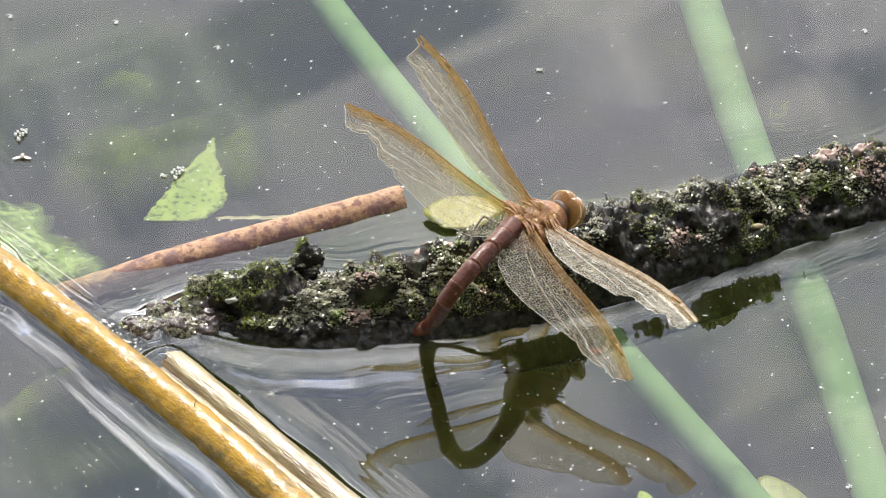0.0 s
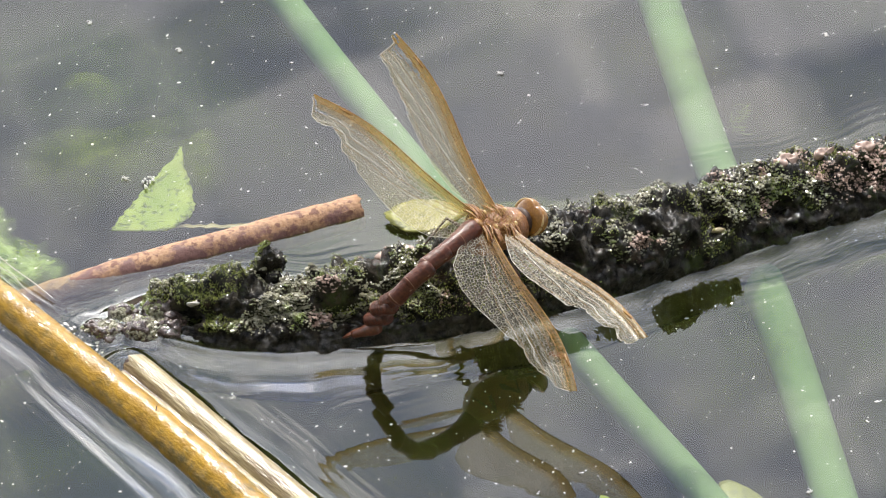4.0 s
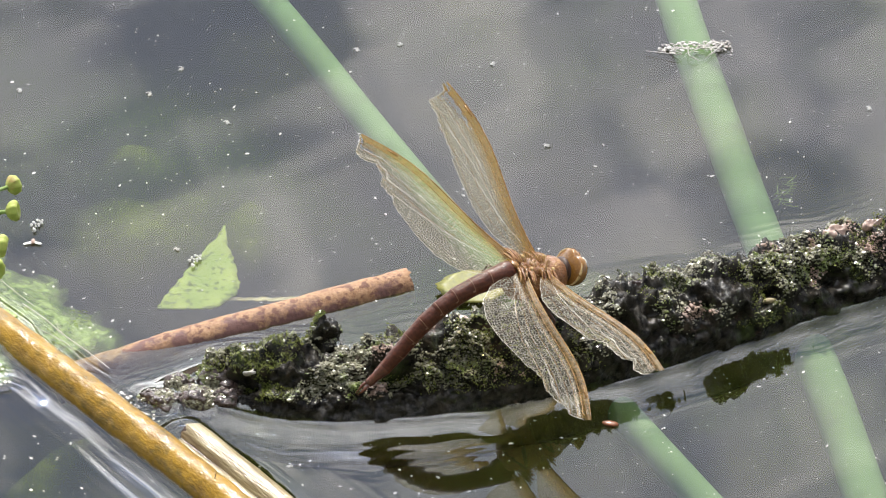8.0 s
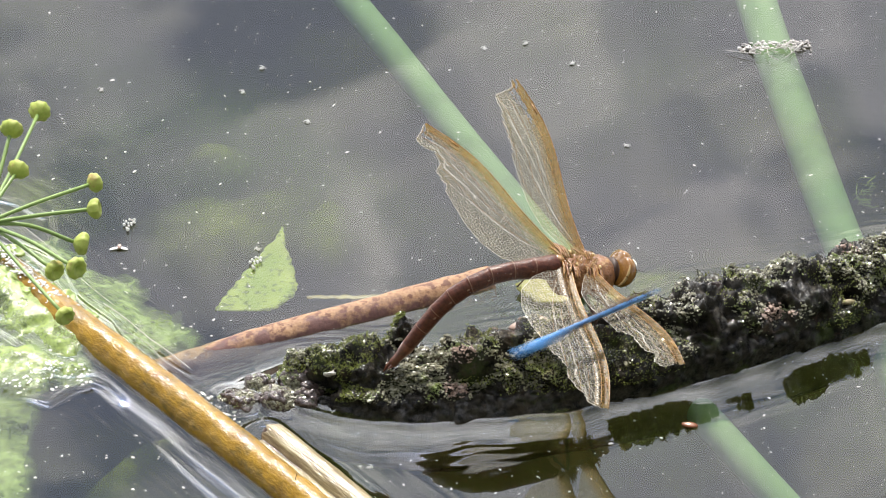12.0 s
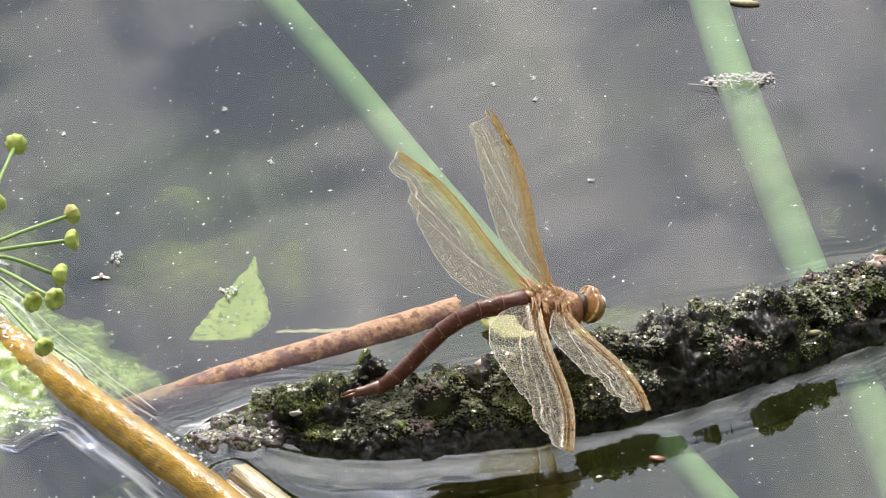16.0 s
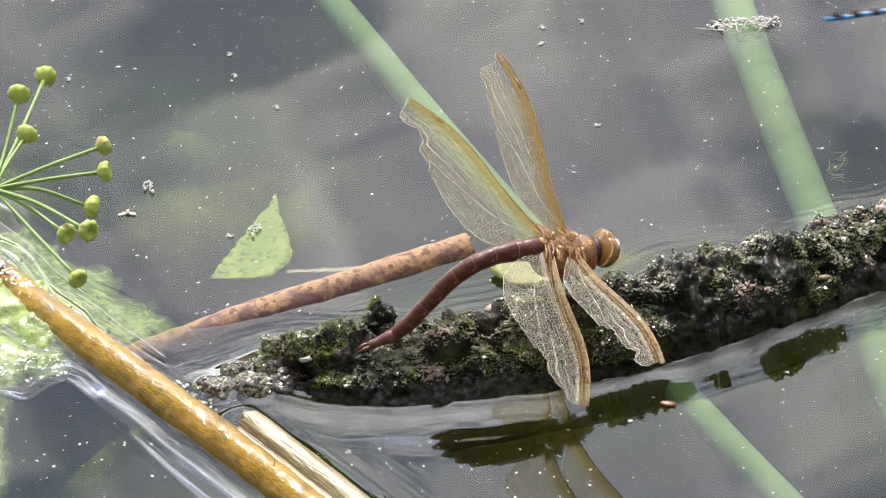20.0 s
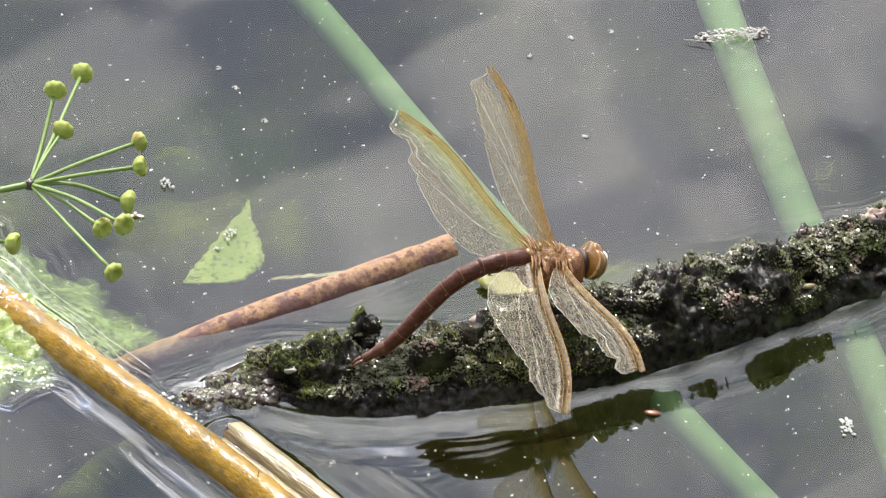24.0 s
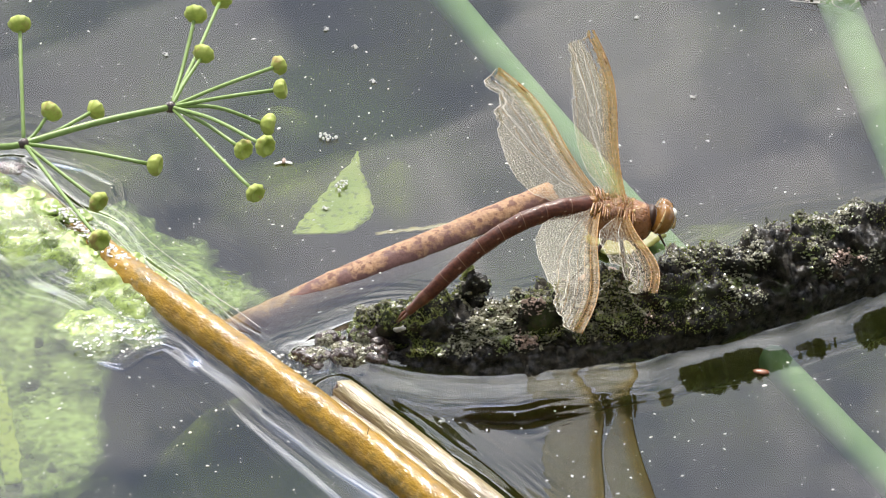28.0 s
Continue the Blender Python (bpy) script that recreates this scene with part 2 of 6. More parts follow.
def make_membrane():
    """Thin wing film: clear cells in a fine pale net, golden towards the leading edge, in the wing's own plan (millimetres)."""
    m = Nodes("wing_membrane")
    plan = m.add("ShaderNodeTexCoord").outputs["UV"]
    cells = m.nt.nodes.new("ShaderNodeTexVoronoi")
    cells.voronoi_dimensions, cells.feature = "2D", "DISTANCE_TO_EDGE"
    tint = m.nt.nodes.new("ShaderNodeTexVoronoi")
    tint.voronoi_dimensions = "2D"
    for n in (cells, tint):
        n.inputs["Scale"].default_value = 1.42
        n.inputs["Randomness"].default_value = 0.8
        m.nt.links.new(plan, n.inputs["Vector"])
    net = m.ramp(cells.outputs["Distance"], [(0.030, 1.0), (0.085, 0.0)])
    across = m.add("ShaderNodeSeparateXYZ")
    m.nt.links.new(plan, across.inputs[0])
    gold = m.nt.nodes.new("ShaderNodeMapRange")
    gold.interpolation_type = "SMOOTHSTEP"
    for key, v in (("From Min", 1.0), ("From Max", 4.4), ("To Min", 1.0), ("To Max", 0.0)):
        gold.inputs[key].default_value = v
    m.nt.links.new(across.outputs["Y"], gold.inputs["Value"])
    gold = gold.outputs["Result"]
    patch = m.noise(0.35, 4, 0.6, plan)
    pick = m.add("ShaderNodeSeparateColor")
    m.nt.links.new(tint.outputs["Color"], pick.inputs[0])
    film = m.mixed(gold, m.mixed(patch, (0.62, 0.54, 0.32), (0.80, 0.73, 0.52)), (0.72, 0.46, 0.07))
    clear = m.add("ShaderNodeBsdfTransparent", Color=m.mixed(gold, (0.95, 0.91, 0.78), (0.97, 0.80, 0.42))).outputs["BSDF"]
    lit_film = m.add("ShaderNodeBsdfTranslucent", Color=film).outputs["BSDF"]
    dent = m.bump(m.mixed(0.7, cells.outputs["Distance"], pick.outputs["Green"]), 0.8, 0.00025)
    shine = m.add("ShaderNodeBsdfGlossy", Color=(1.0, 0.96, 0.88, 1), Roughness=0.42, Normal=dent).outputs["BSDF"]
    # film share differs by cell; besides the gloss, this paints single cells' glints
    body = m.mixed(0.5, m.ramp(pick.outputs["Red"], [(0.15, 0.10), (0.65, 0.21), (0.97, 0.40)]), m.ramp(patch, [(0.35, 0.12), (0.65, 0.29)]))
    sheet = m.blend(m.mixed(gold, body, (0.34, 0.34, 0.34)), clear, m.blend(0.12, lit_film, shine))
    thread = m.mixed(gold, (0.88, 0.84, 0.72), (0.55, 0.29, 0.06))
    # pale net made stronger in patches, its sparkle painted in
    glint = m.ramp(m.noise(0.8, 4, 0.6, plan), [(0.36, 0.22), (0.62, 0.72)])
    edge = m.blend(0.45, m.principled(Base_Color=thread, Roughness=0.25), m.add("ShaderNodeBsdfTranslucent", Color=thread).outputs["BSDF"])
    open_net = m.blend(glint, m.add("ShaderNodeBsdfTransparent", Color=(1, 0.95, 0.85, 1)).outputs["BSDF"], edge)
    return m.done(m.blend(net, sheet, open_net))


def make_gauze():
    """Clear whirring wings, hardly seen."""
    m = Nodes("clear_gauze")
    clear = m.add("ShaderNodeBsdfTransparent", Color=(0.97, 0.98, 1.0, 1)).outputs["BSDF"]
    return m.done(m.blend(m.ramp(m.noise(700, 2), [(0.4, 0.02), (0.7, 0.07)]), clear, m.principled(Base_Color=(0.6, 0.62, 0.66), Roughness=0.3)))


def make_spotted_leaf():
    """Yellow-green leaf with clusters of small dark spots and pale veins."""
    m = Nodes("spotted_leaf")
    col = m.mixed(m.ramp(m.noise(110, 4), [(0.35, 0.0), (0.65, 1.0)]), (0.25, 0.33, 0.075), (0.40, 0.46, 0.13))
    dots = m.add("ShaderNodeTexVoronoi", Scale=520.0)
    m.nt.links.new(m.coord, dots.inputs["Vector"])
    ring = m.ramp(dots.outputs["Distance"], [(0.10, 0.35), (0.22, 1.0), (0.34, 0.0)])
    spots = m.mixed(m.ramp(m.noise(150, 3), [(0.50, 0.0), (0.60, 0.85)]), (0, 0, 0), ring)
    spots = m.mixed(m.ramp(m.noise(700, 3), [(0.56, 0.0), (0.62, 0.7)]), spots, (1, 1, 1))
    col = m.mixed(spots, col, (0.045, 0.065, 0.016))
    col = m.mixed(m.ramp(m.noise(60, 4), [(0.55, 0.0), (0.70, 0.6)]), col, (0.22, 0.24, 0.10))
    n = m.bump(m.noise(600, 4), 0.2, 0.0002)
    sh = m.principled(Base_Color=col, Roughness=m.ramp(m.noise(500, 2), [(0.35, 0.6), (0.65, 0.85)]), Specular_IOR_Level=0.2, Normal=n)
    return m.done(m.blend(0.12, sh, m.add("ShaderNodeBsdfTranslucent", Color=col).outputs["BSDF"]))


def make_rotten():
    """Tan skin above, shade and water's purple painted on the lower flank, blotchy border."""
    m = Nodes("rotten_brown_stem")
    a, b = m.noise(190, 5, 0.65), m.noise(900, 3, 0.6)
    tan = m.mixed(m.ramp(b, [(0.3, 0.0), (0.7, 1.0)]), (0.28, 0.150, 0.080), (0.44, 0.275, 0.165))
    tan = m.mixed(m.ramp(m.noise(520, 4, 0.6), [(0.53, 0.0), (0.60, 0.9)]), tan, (0.16, 0.075, 0.055))
    dark = m.mixed(b, (0.095, 0.046, 0.044), (0.23, 0.125, 0.110))
    side = m.add("ShaderNodeSeparateXYZ")
    m.nt.links.new(m.coord, side.inputs[0])
    border = m.nt.nodes.new("ShaderNodeMath")
    border.operation = "MULTIPLY_ADD"
    m.nt.links.new(a, border.inputs[0])
    border.inputs[1].default_value = 0.022
    tilt = m.nt.nodes.new("ShaderNodeMath")
    tilt.operation = "MULTIPLY_ADD"
    m.nt.links.new(side.outputs["X"], tilt.inputs[0])
    tilt.inputs[1].default_value = 0.075
    m.nt.links.new(side.outputs["Y"], tilt.inputs[2])
    m.nt.links.new(tilt.outputs[0], border.inputs[2])
    step = m.nt.nodes.new("ShaderNodeMapRange")
    for key, v in (("From Min", 0.0056), ("From Max", 0.0086)):
        step.inputs[key].default_value = v
    m.nt.links.new(border.outputs[0], step.inputs["Value"])
    col = m.mixed(step.outputs["Result"], dark, tan)
    n = m.bump(m.mixed(0.5, a, b), 0.7, 0.0006)
    return m.done(m.principled(Base_Color=col, Roughness=m.ramp(b, [(0.3, 0.5), (0.7, 0.8)]), Specular_IOR_Level=0.3, Normal=n))


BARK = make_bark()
WATER = make_water()
MEMBRANE = make_membrane()
GAUZE = make_gauze()
WET_ROT = rough_material("wet_purple_rot", (0.012, 0.009, 0.008), (0.12, 0.075, 0.065), 420, 1700, (0.2, 0.45), 0.6, 0.0008, (0.03, 0.035, 0.01), (0.55, 0.66), coat=1.0)
MUD = rough_material("pond_mud", (0.0060, 0.0052, 0.0020), (0.0150, 0.0135, 0.0050), 9, 60, (0.92, 1.0), 0.5, 0.004, (0.022, 0.026, 0.007), gloss=0.0)
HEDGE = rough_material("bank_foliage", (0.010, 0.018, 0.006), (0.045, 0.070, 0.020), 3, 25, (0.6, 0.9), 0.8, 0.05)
MOSS = rough_material("moss", (0.06, 0.09, 0.012), (0.44, 0.48, 0.11), 170, 1100, (0.2, 0.45), 0.4, 0.0004, (0.035, 0.04, 0.014), (0.57, 0.70), subsurface=0.2, coat=0.5)
WET_CRUMB = rough_material("wet_crumb", (0.022, 0.022, 0.013), (0.42, 0.40, 0.26), 160, 900, (0.22, 0.38), 0.25, 0.0002, (0.17, 0.22, 0.05), (0.52, 0.62), coat=1.0)
WORN = rough_material("worn_bark", (0.20, 0.12, 0.09), (0.56, 0.41, 0.33), 200, 900, (0.3, 0.5), 0.3, 0.0002, (0.12, 0.08, 0.055), (0.56, 0.66), coat=0.8)
REED = rough_material("green_reed", (0.110, 0.195, 0.088), (0.195, 0.300, 0.145), 60, 500, (0.75, 0.95), 0.3, 0.0003, (0.08, 0.13, 0.06), (0.52, 0.70), (1, 0.18, 1))
CANE = rough_material("mustard_cane", (0.20, 0.105, 0.003), (0.43, 0.245, 0.013), 230, 900, (0.35, 0.6), 0.6, 0.0010, (0.125, 0.085, 0.009), (0.50, 0.66), coat=0.5, gloss=0.25, grain=(-50, 0.6, 1, 1))
STRAW = rough_material("pale_straw", (0.19, 0.14, 0.06), (0.46, 0.39, 0.22), 260, 1300, (0.3, 0.6), 0.8, 0.0010, (0.15, 0.105, 0.05), (0.50, 0.64), coat=0.35, grain=(-51, 0.16, 1, 1))
ROTTEN = make_rotten()
LEAF = make_spotted_leaf()
YELLOW_LEAF = rough_material("yellow_leaf", (0.14, 0.145, 0.020), (0.36, 0.36, 0.08), 260, 900, (0.4, 0.6), 0.3, 0.0003, (0.10, 0.11, 0.028), (0.50, 0.62), subsurface=0.2)
ALGAE = rough_material("algae", (0.14, 0.23, 0.030), (0.36, 0.47, 0.095), 120, 900, (0.35, 0.7), 0.6, 0.0006, (0.09, 0.12, 0.03), (0.56, 0.70), coat=0.4, thin=(0.30, 0.95), cover=True)
SLIME = rough_material("slimy_algae", (0.13, 0.22, 0.025), (0.33, 0.44, 0.075), 120, 900, (0.3, 0.6), 0.6, 0.0006, (0.09, 0.12, 0.03), (0.56, 0.70), coat=0.6)
ALGAE_DEEP = rough_material("sunken_algae", (0.19, 0.26, 0.085), (0.44, 0.54, 0.23), 75, 600, (0.8, 1.0), 0.3, 0.0005, (0.08, 0.105, 0.045), (0.50, 0.66), gloss=0.1, thin=(0.30, 0.92), cover=True)
WEED = rough_material("sunken_weed", (0.15, 0.18, 0.025), (0.30, 0.34, 0.06), 60, 400, (0.9, 1.0), 0.2, 0.0005, gloss=0.0, thin=(0.12, 0.75), cover=True)
SEED = rough_material("green_fruit", (0.34, 0.44, 0.07), (0.58, 0.64, 0.16), 260, 1200, (0.4, 0.6), 0.5, 0.0004, (0.42, 0.30, 0.11), (0.54, 0.66), subsurface=0.15)
STALK = rough_material("green_stalk", (0.16, 0.26, 0.06), (0.30, 0.42, 0.14), 80, 900, (0.35, 0.5), 0.2, 0.0002)
FLUFF = rough_material("white_fluff", (0.80, 0.80, 0.78), (0.92, 0.92, 0.90), 300, 2000, (0.15, 0.4), 0.5, 0.0003, subsurface=0.35, coat=0.5)
FOAM = rough_material("pale_foam", (0.40, 0.36, 0.33), (0.80, 0.78, 0.76), 300, 2000, (0.1, 0.4), 0.8, 0.0005)
ABDOMEN = rough_material("red_brown_abdomen", (0.036, 0.010, 0.006), (0.165, 0.048, 0.023), 330, 1500, (0.28, 0.5), 0.7, 0.0005, (0.025, 0.010, 0.008), (0.50, 0.64), gloss=0.3, coat=0.25)
ABDOMEN_RING = rough_material("pale_abdomen_ring", (0.15, 0.070, 0.042), (0.30, 0.17, 0.105), 300, 1400, (0.25, 0.4), 0.2, 0.0001)
TAIL_END = rough_material("dark_red_tail", (0.050, 0.015, 0.008), (0.20, 0.062, 0.028), 300, 1400, (0.3, 0.5), 0.4, 0.0003, coat=0.5)
ORANGE_FLAKE = rough_material("orange_flake", (0.10, 0.030, 0.012), (0.32, 0.105, 0.040), 300, 1400, (0.3, 0.5), 0.4, 0.0003, coat=0.4)
THORAX = rough_material("ginger_thorax", (0.10, 0.032, 0.009), (0.34, 0.14, 0.040), 320, 1500, (0.25, 0.5), 0.9, 0.0008, (0.46, 0.26, 0.10), (0.60, 0.70), coat=0.4)
EYE = rough_material("brown_compound_eye", (0.10, 0.042, 0.008), (0.32, 0.15, 0.032), 130, 2500, (0.14, 0.28), 0.2, 0.0001, coat=0.6)
FACE = rough_material("tan_face", (0.40, 0.25, 0.09), (0.60, 0.43, 0.20), 250, 1500, (0.2, 0.35), 0.2, 0.0001)
VEIN = rough_material("amber_vein", (0.20, 0.09, 0.02), (0.48, 0.27, 0.08), 120, 900, (0.2, 0.35), 0.2, 0.0001)
GOLD = rough_material("golden_joint", (0.15, 0.048, 0.012), (0.50, 0.27, 0.075), 500, 1800, (0.15, 0.4), 0.8, 0.0006, (0.20, 0.07, 0.02), (0.56, 0.66), coat=0.8)
HEM = rough_material("pale_hem", (0.74, 0.68, 0.54), (0.90, 0.87, 0.78), 200, 1500, (0.15, 0.35), 0.2, 0.0001, coat=0.5)
LEG = rough_material("dark_leg", (0.02, 0.009, 0.005), (0.07, 0.028, 0.013), 300, 1500, (0.45, 0.65), 0.2, 0.0001)
BLUE = rough_material("damselfly_blue", (0.05, 0.22, 0.55), (0.12, 0.40, 0.85), 200, 1500, (0.25, 0.4), 0.1, 0.0001)


# ---- mesh helpers ----
def link_mesh(name, bm, material, parent=None, label="", smooth=True):
    me = bpy.data.meshes.new(name)
    bm.to_mesh(me)
    bm.free()
    me.materials.append(material)
    if smooth:
        me.polygons.foreach_set("use_smooth", [True] * len(me.polygons))
    ob = new(name, me)
    ob.parent = parent
    if label:
        ob["label"] = label
    return ob


def part(name, bm, material, parent, label="", smooth=True):
    return link_mesh(name, bm, material, parent, label, smooth)


def sheet_mesh(name, verts, faces, material, parent=None, smooth=True):
    me = bpy.data.meshes.new(name)
    me.from_pydata(verts, [], faces)
    me.materials.append(material)
    if smooth:
        me.polygons.foreach_set("use_smooth", [True] * len(me.polygons))
    ob = new(name, me)
    ob.parent = parent
    return ob


def frame_along(points, k):
    """Two unit vectors across a line of points at point k."""
    a = points[max(k - 1, 0)]
    b = points[min(k + 1, len(points) - 1)]
    t = (b - a).normalized()
    up = Vector((0, 0, 1)) if abs(t.z) < 0.95 else Vector((0, 1, 0))
    side = t.cross(up).normalized()
    return side, side.cross(t).normalized()


def tube(bm, points, radii, sides=8, caps=True, wobble=0.0):
    """A round rod along points."""
    points = [Vector(p) for p in points]
    rings = []
    for k, p in enumerate(points):
        u, v = frame_along(points, k)
        r = radii if isinstance(radii, (int, float)) else radii[k]
        ring = []
        for s in range(sides):
            a = 2 * math.pi * s / sides
            q = u * math.cos(a) + v * math.sin(a)
            rr = r * (1 + wobble * noise.noise((p + q * r) * 300)) if wobble else r
            ring.append(bm.verts.new(p + q * rr))
        rings.append(ring)
    for a, b in zip(rings, rings[1:]):
        for s in range(sides):
            bm.faces.new((a[s], a[(s + 1) % sides], b[(s + 1) % sides], b[s]))
    if caps:
        bm.faces.new(rings[0][::-1])
        bm.faces.new(rings[-1])
    return bm


def spline(points, n):
    """n + 1 points of a smooth line through the given points."""
    p = [Vector(q) for q in points]
    p = [p[0] * 2 - p[1]] + p + [p[-1] * 2 - p[-2]]
    out = []
    segs = len(p) - 3
    for i in range(n + 1):
        f = i / n * segs
        k = min(int(f), segs - 1)
        t = f - k
        a, b, c, d = p[k:k + 4]
        out.append(0.5 * ((2 * b) + (c - a) * t + (2 * a - 5 * b + 4 * c - d) * t * t + (3 * b - a - 3 * c + d) * t ** 3))
    return out


def ball(bm, centre, radii, turn=None, seg=16, rings=10, rough=0.0, freq=200.0):
    m = Matrix.Translation(centre) @ (turn or Matrix.Identity(4)) @ Matrix.Diagonal((*radii, 1))
    made = bmesh.ops.create_uvsphere(bm, u_segments=seg, v_segments=rings, radius=1.0, matrix=m)["verts"]
    if rough:
        c = Vector(centre)
        for v in made:
            v.co += (v.co - c) * rough * noise.noise(v.co * freq)
    return made


# ---- the pond ----
# middle line of the log at the water with its radius, root end to tip end
LOG_LINE = [(-0.058, -0.0535, -0.0040, 0.0030), (-0.052, -0.0525, -0.0022, 0.0062), (-0.044, -0.0523, 0.0004, 0.0094), (-0.030, -0.0538, 0.0008, 0.0110),
            (-0.016, -0.0543, 0.0012, 0.0115), (0.008, -0.0484, 0.0022, 0.0121), (0.036, -0.0384, 0.0018, 0.0129), (0.054, -0.0285, 0.0012, 0.0131),
            (0.0746, -0.0200, 0.0008, 0.0117), (0.097, -0.0098, 0.0010, 0.0101), (0.130, 0.0052, 0.0012, 0.0098), (0.175, 0.0270, 0.0030, 0.0100)]
CANE_LINE = [(-0.135, 0.0183, -0.0055), (-0.1035, -0.0247, -0.0002), (-0.0705, -0.0640, 0.0018), (-0.0415, -0.0985, 0.0018), (-0.0100, -0.140, 0.0018)]
CUT_LINE = [(-0.0568, -0.0692, 0.0022), (-0.0390, -0.0905, 0.0022), (-0.0190, -0.1150, 0.0020), (0.004, -0.142, 0.0018)]


# wet lumps of rotten bark at the log's foot: place, radius, height
RUBBLE = [(-0.0617, -0.0566, 0.0004, 0.0036, 0.0022), (-0.0585, -0.0515, 0.0006, 0.0030, 0.0030), (-0.0534, -0.0575, 0.0008, 0.0042, 0.0034),
          (-0.0492, -0.0515, 0.0016, 0.0044, 0.0046), (-0.0478, -0.0572, 0.0010, 0.0036, 0.0034), (-0.0560, -0.0545, 0.0004, 0.0030, 0.0026), (-0.0650, -0.0545, 0.0000, 0.0024, 0.0014)]


TAIL_SPOT = (-0.0270, -0.0560)          # hollow in the bark where the eggs are laid


def log_at(f):
    """Middle and radius of the log at f (0 to 1) of its length."""
    pts = spline([q[:3] for q in LOG_LINE], 200)
    k = f * 200
    i = min(int(k), 199)
    s = f * (len(LOG_LINE) - 1)
    j = min(int(s), len(LOG_LINE) - 2)
    r = LOG_LINE[j][3] + (LOG_LINE[j + 1][3] - LOG_LINE[j][3]) * (s - j)
    return pts[i].lerp(pts[i + 1], k - i), r


def build_water():
    def axis(lo, hi, step, far):
        core = list(np.arange(lo, hi, step))
        out, d, edge = [], step, hi
        while edge < far:
            out.append(edge)
            d *= 1.5
            edge += d
        low, d, edge = [], step, lo - step
        while edge > -far:
            low.append(edge)
            d *= 1.5
            edge -= d
        return np.array(low[::-1] + core + out)

    xs, ys = axis(-0.15, 0.13, 0.00048, 60.0), axis(-0.135, 0.125, 0.00052, 60.0)
    gx, gy = np.meshgrid(xs, ys)
    z = np.zeros_like(gx)

    def clearance(line, radius):
        """Distance from a bent line's edge, over the plan."""
        best = np.full(gx.shape, 9.0)
        for a, b, ra, rb in zip(line, line[1:], radius, radius[1:]):
            ax, ay, bx, by = a[0], a[1], b[0], b[1]
            dx, dy = bx - ax, by - ay
            t = np.clip(((gx - ax) * dx + (gy - ay) * dy) / (dx * dx + dy * dy), 0, 1)
            best = np.minimum(best, np.hypot(gx - ax - t * dx, gy - ay - t * dy) - (ra + (rb - ra) * t))
        return best

    wav = 0.0007 * np.sin(gx * 260 + 1.3) * np.sin(gy * 190 + gx * 90) + 0.0011 * np.sin(gx * 135 + 0.6) * np.cos(gy * 60)
    near_log = clearance(LOG_LINE, [q[3] for q in LOG_LINE]) + wav
    near_cane = clearance(CANE_LINE, [0.0036] * 5) + 0.4 * wav
    near_cut = clearance(CUT_LINE, [0.0050] * 4) + 0.4 * wav
    rubble = np.minimum.reduce([np.hypot(gx - x, gy - y) - r for x, y, _, r, _ in RUBBLE]) + wav
    uneven = 0.5 + 0.5 * np.sin(gx * 85 + 1.1 * np.sin(gy * 140)) * np.sin(gy * 75 + 0.7)
    near_algae = clearance([(-0.138, 0.006), (-0.101, -0.033)], [0.013, 0.008]) + 2.2 * wav
    left = 1 / (1 + np.exp((gx + 0.004) / 0.004))
    rise = 0.0034 * np.exp(-np.maximum(near_log, 0) / (0.0019 + 0.0008 * uneven + 0.0010 * left))
    rise += 0.0014 * (0.6 + 0.4 * uneven) * np.exp(-np.maximum(near_cane, 0) / 0.0024)
    rise += 0.0019 * np.exp(-np.maximum(near_cut, 0) / 0.0028)
    rise += 0.0015 * np.exp(-np.maximum(rubble, 0) / 0.0030)
    rise += 0.0006 * np.exp(-np.maximum(near_algae, 0) / 0.0022)
    rise = 0.0042 * np.tanh(rise / 0.0042)
    near = np.minimum.reduce([near_log, rubble, near_cane + 0.0030, near_cut, near_algae])
    behind = gy - np.interp(gx, [q[0] for q in LOG_LINE], [q[1] for q in LOG_LINE])
    lively = np.maximum(1 / (1 + np.exp(-(behind - 0.004) / 0.002)), 1 / (1 + np.exp((gx + 0.050) / 0.004)))
    lively = np.maximum(lively, 0.7 * left) * (1 - 0.90 / (1 + np.exp(-(gx - 0.026) / 0.008)))
    # standing ripples round whatever breaks the surface
    length = 0.0029 + 0.0005 * np.sin(gx * 47 + gy * 31)
    ripple = 0.000022 * (0.35 + uneven) * (1 + 6.0 * lively) * np.where(near_cane < near_log, 0.55, 1.0) * np.cos(near * 2 * math.pi / length) * np.exp(-np.maximum(near, 0) / 0.0048) * (near < 0.06)

    def ridge(line, height, width):
        """A low swell of water along a bent line, where a film under it lifts the surface; it fades out towards its ends."""
        (ax, ay), (bx, by) = line[0], line[-1]
        fade = np.exp(-np.square((np.square(gx - (ax + bx) / 2) + np.square(gy - (ay + by) / 2)) / (0.23 * ((bx - ax) ** 2 + (by - ay) ** 2))))
        return height * fade * np.exp(-np.square(np.maximum(clearance(line, [0.0] * len(line)), 0) / width))

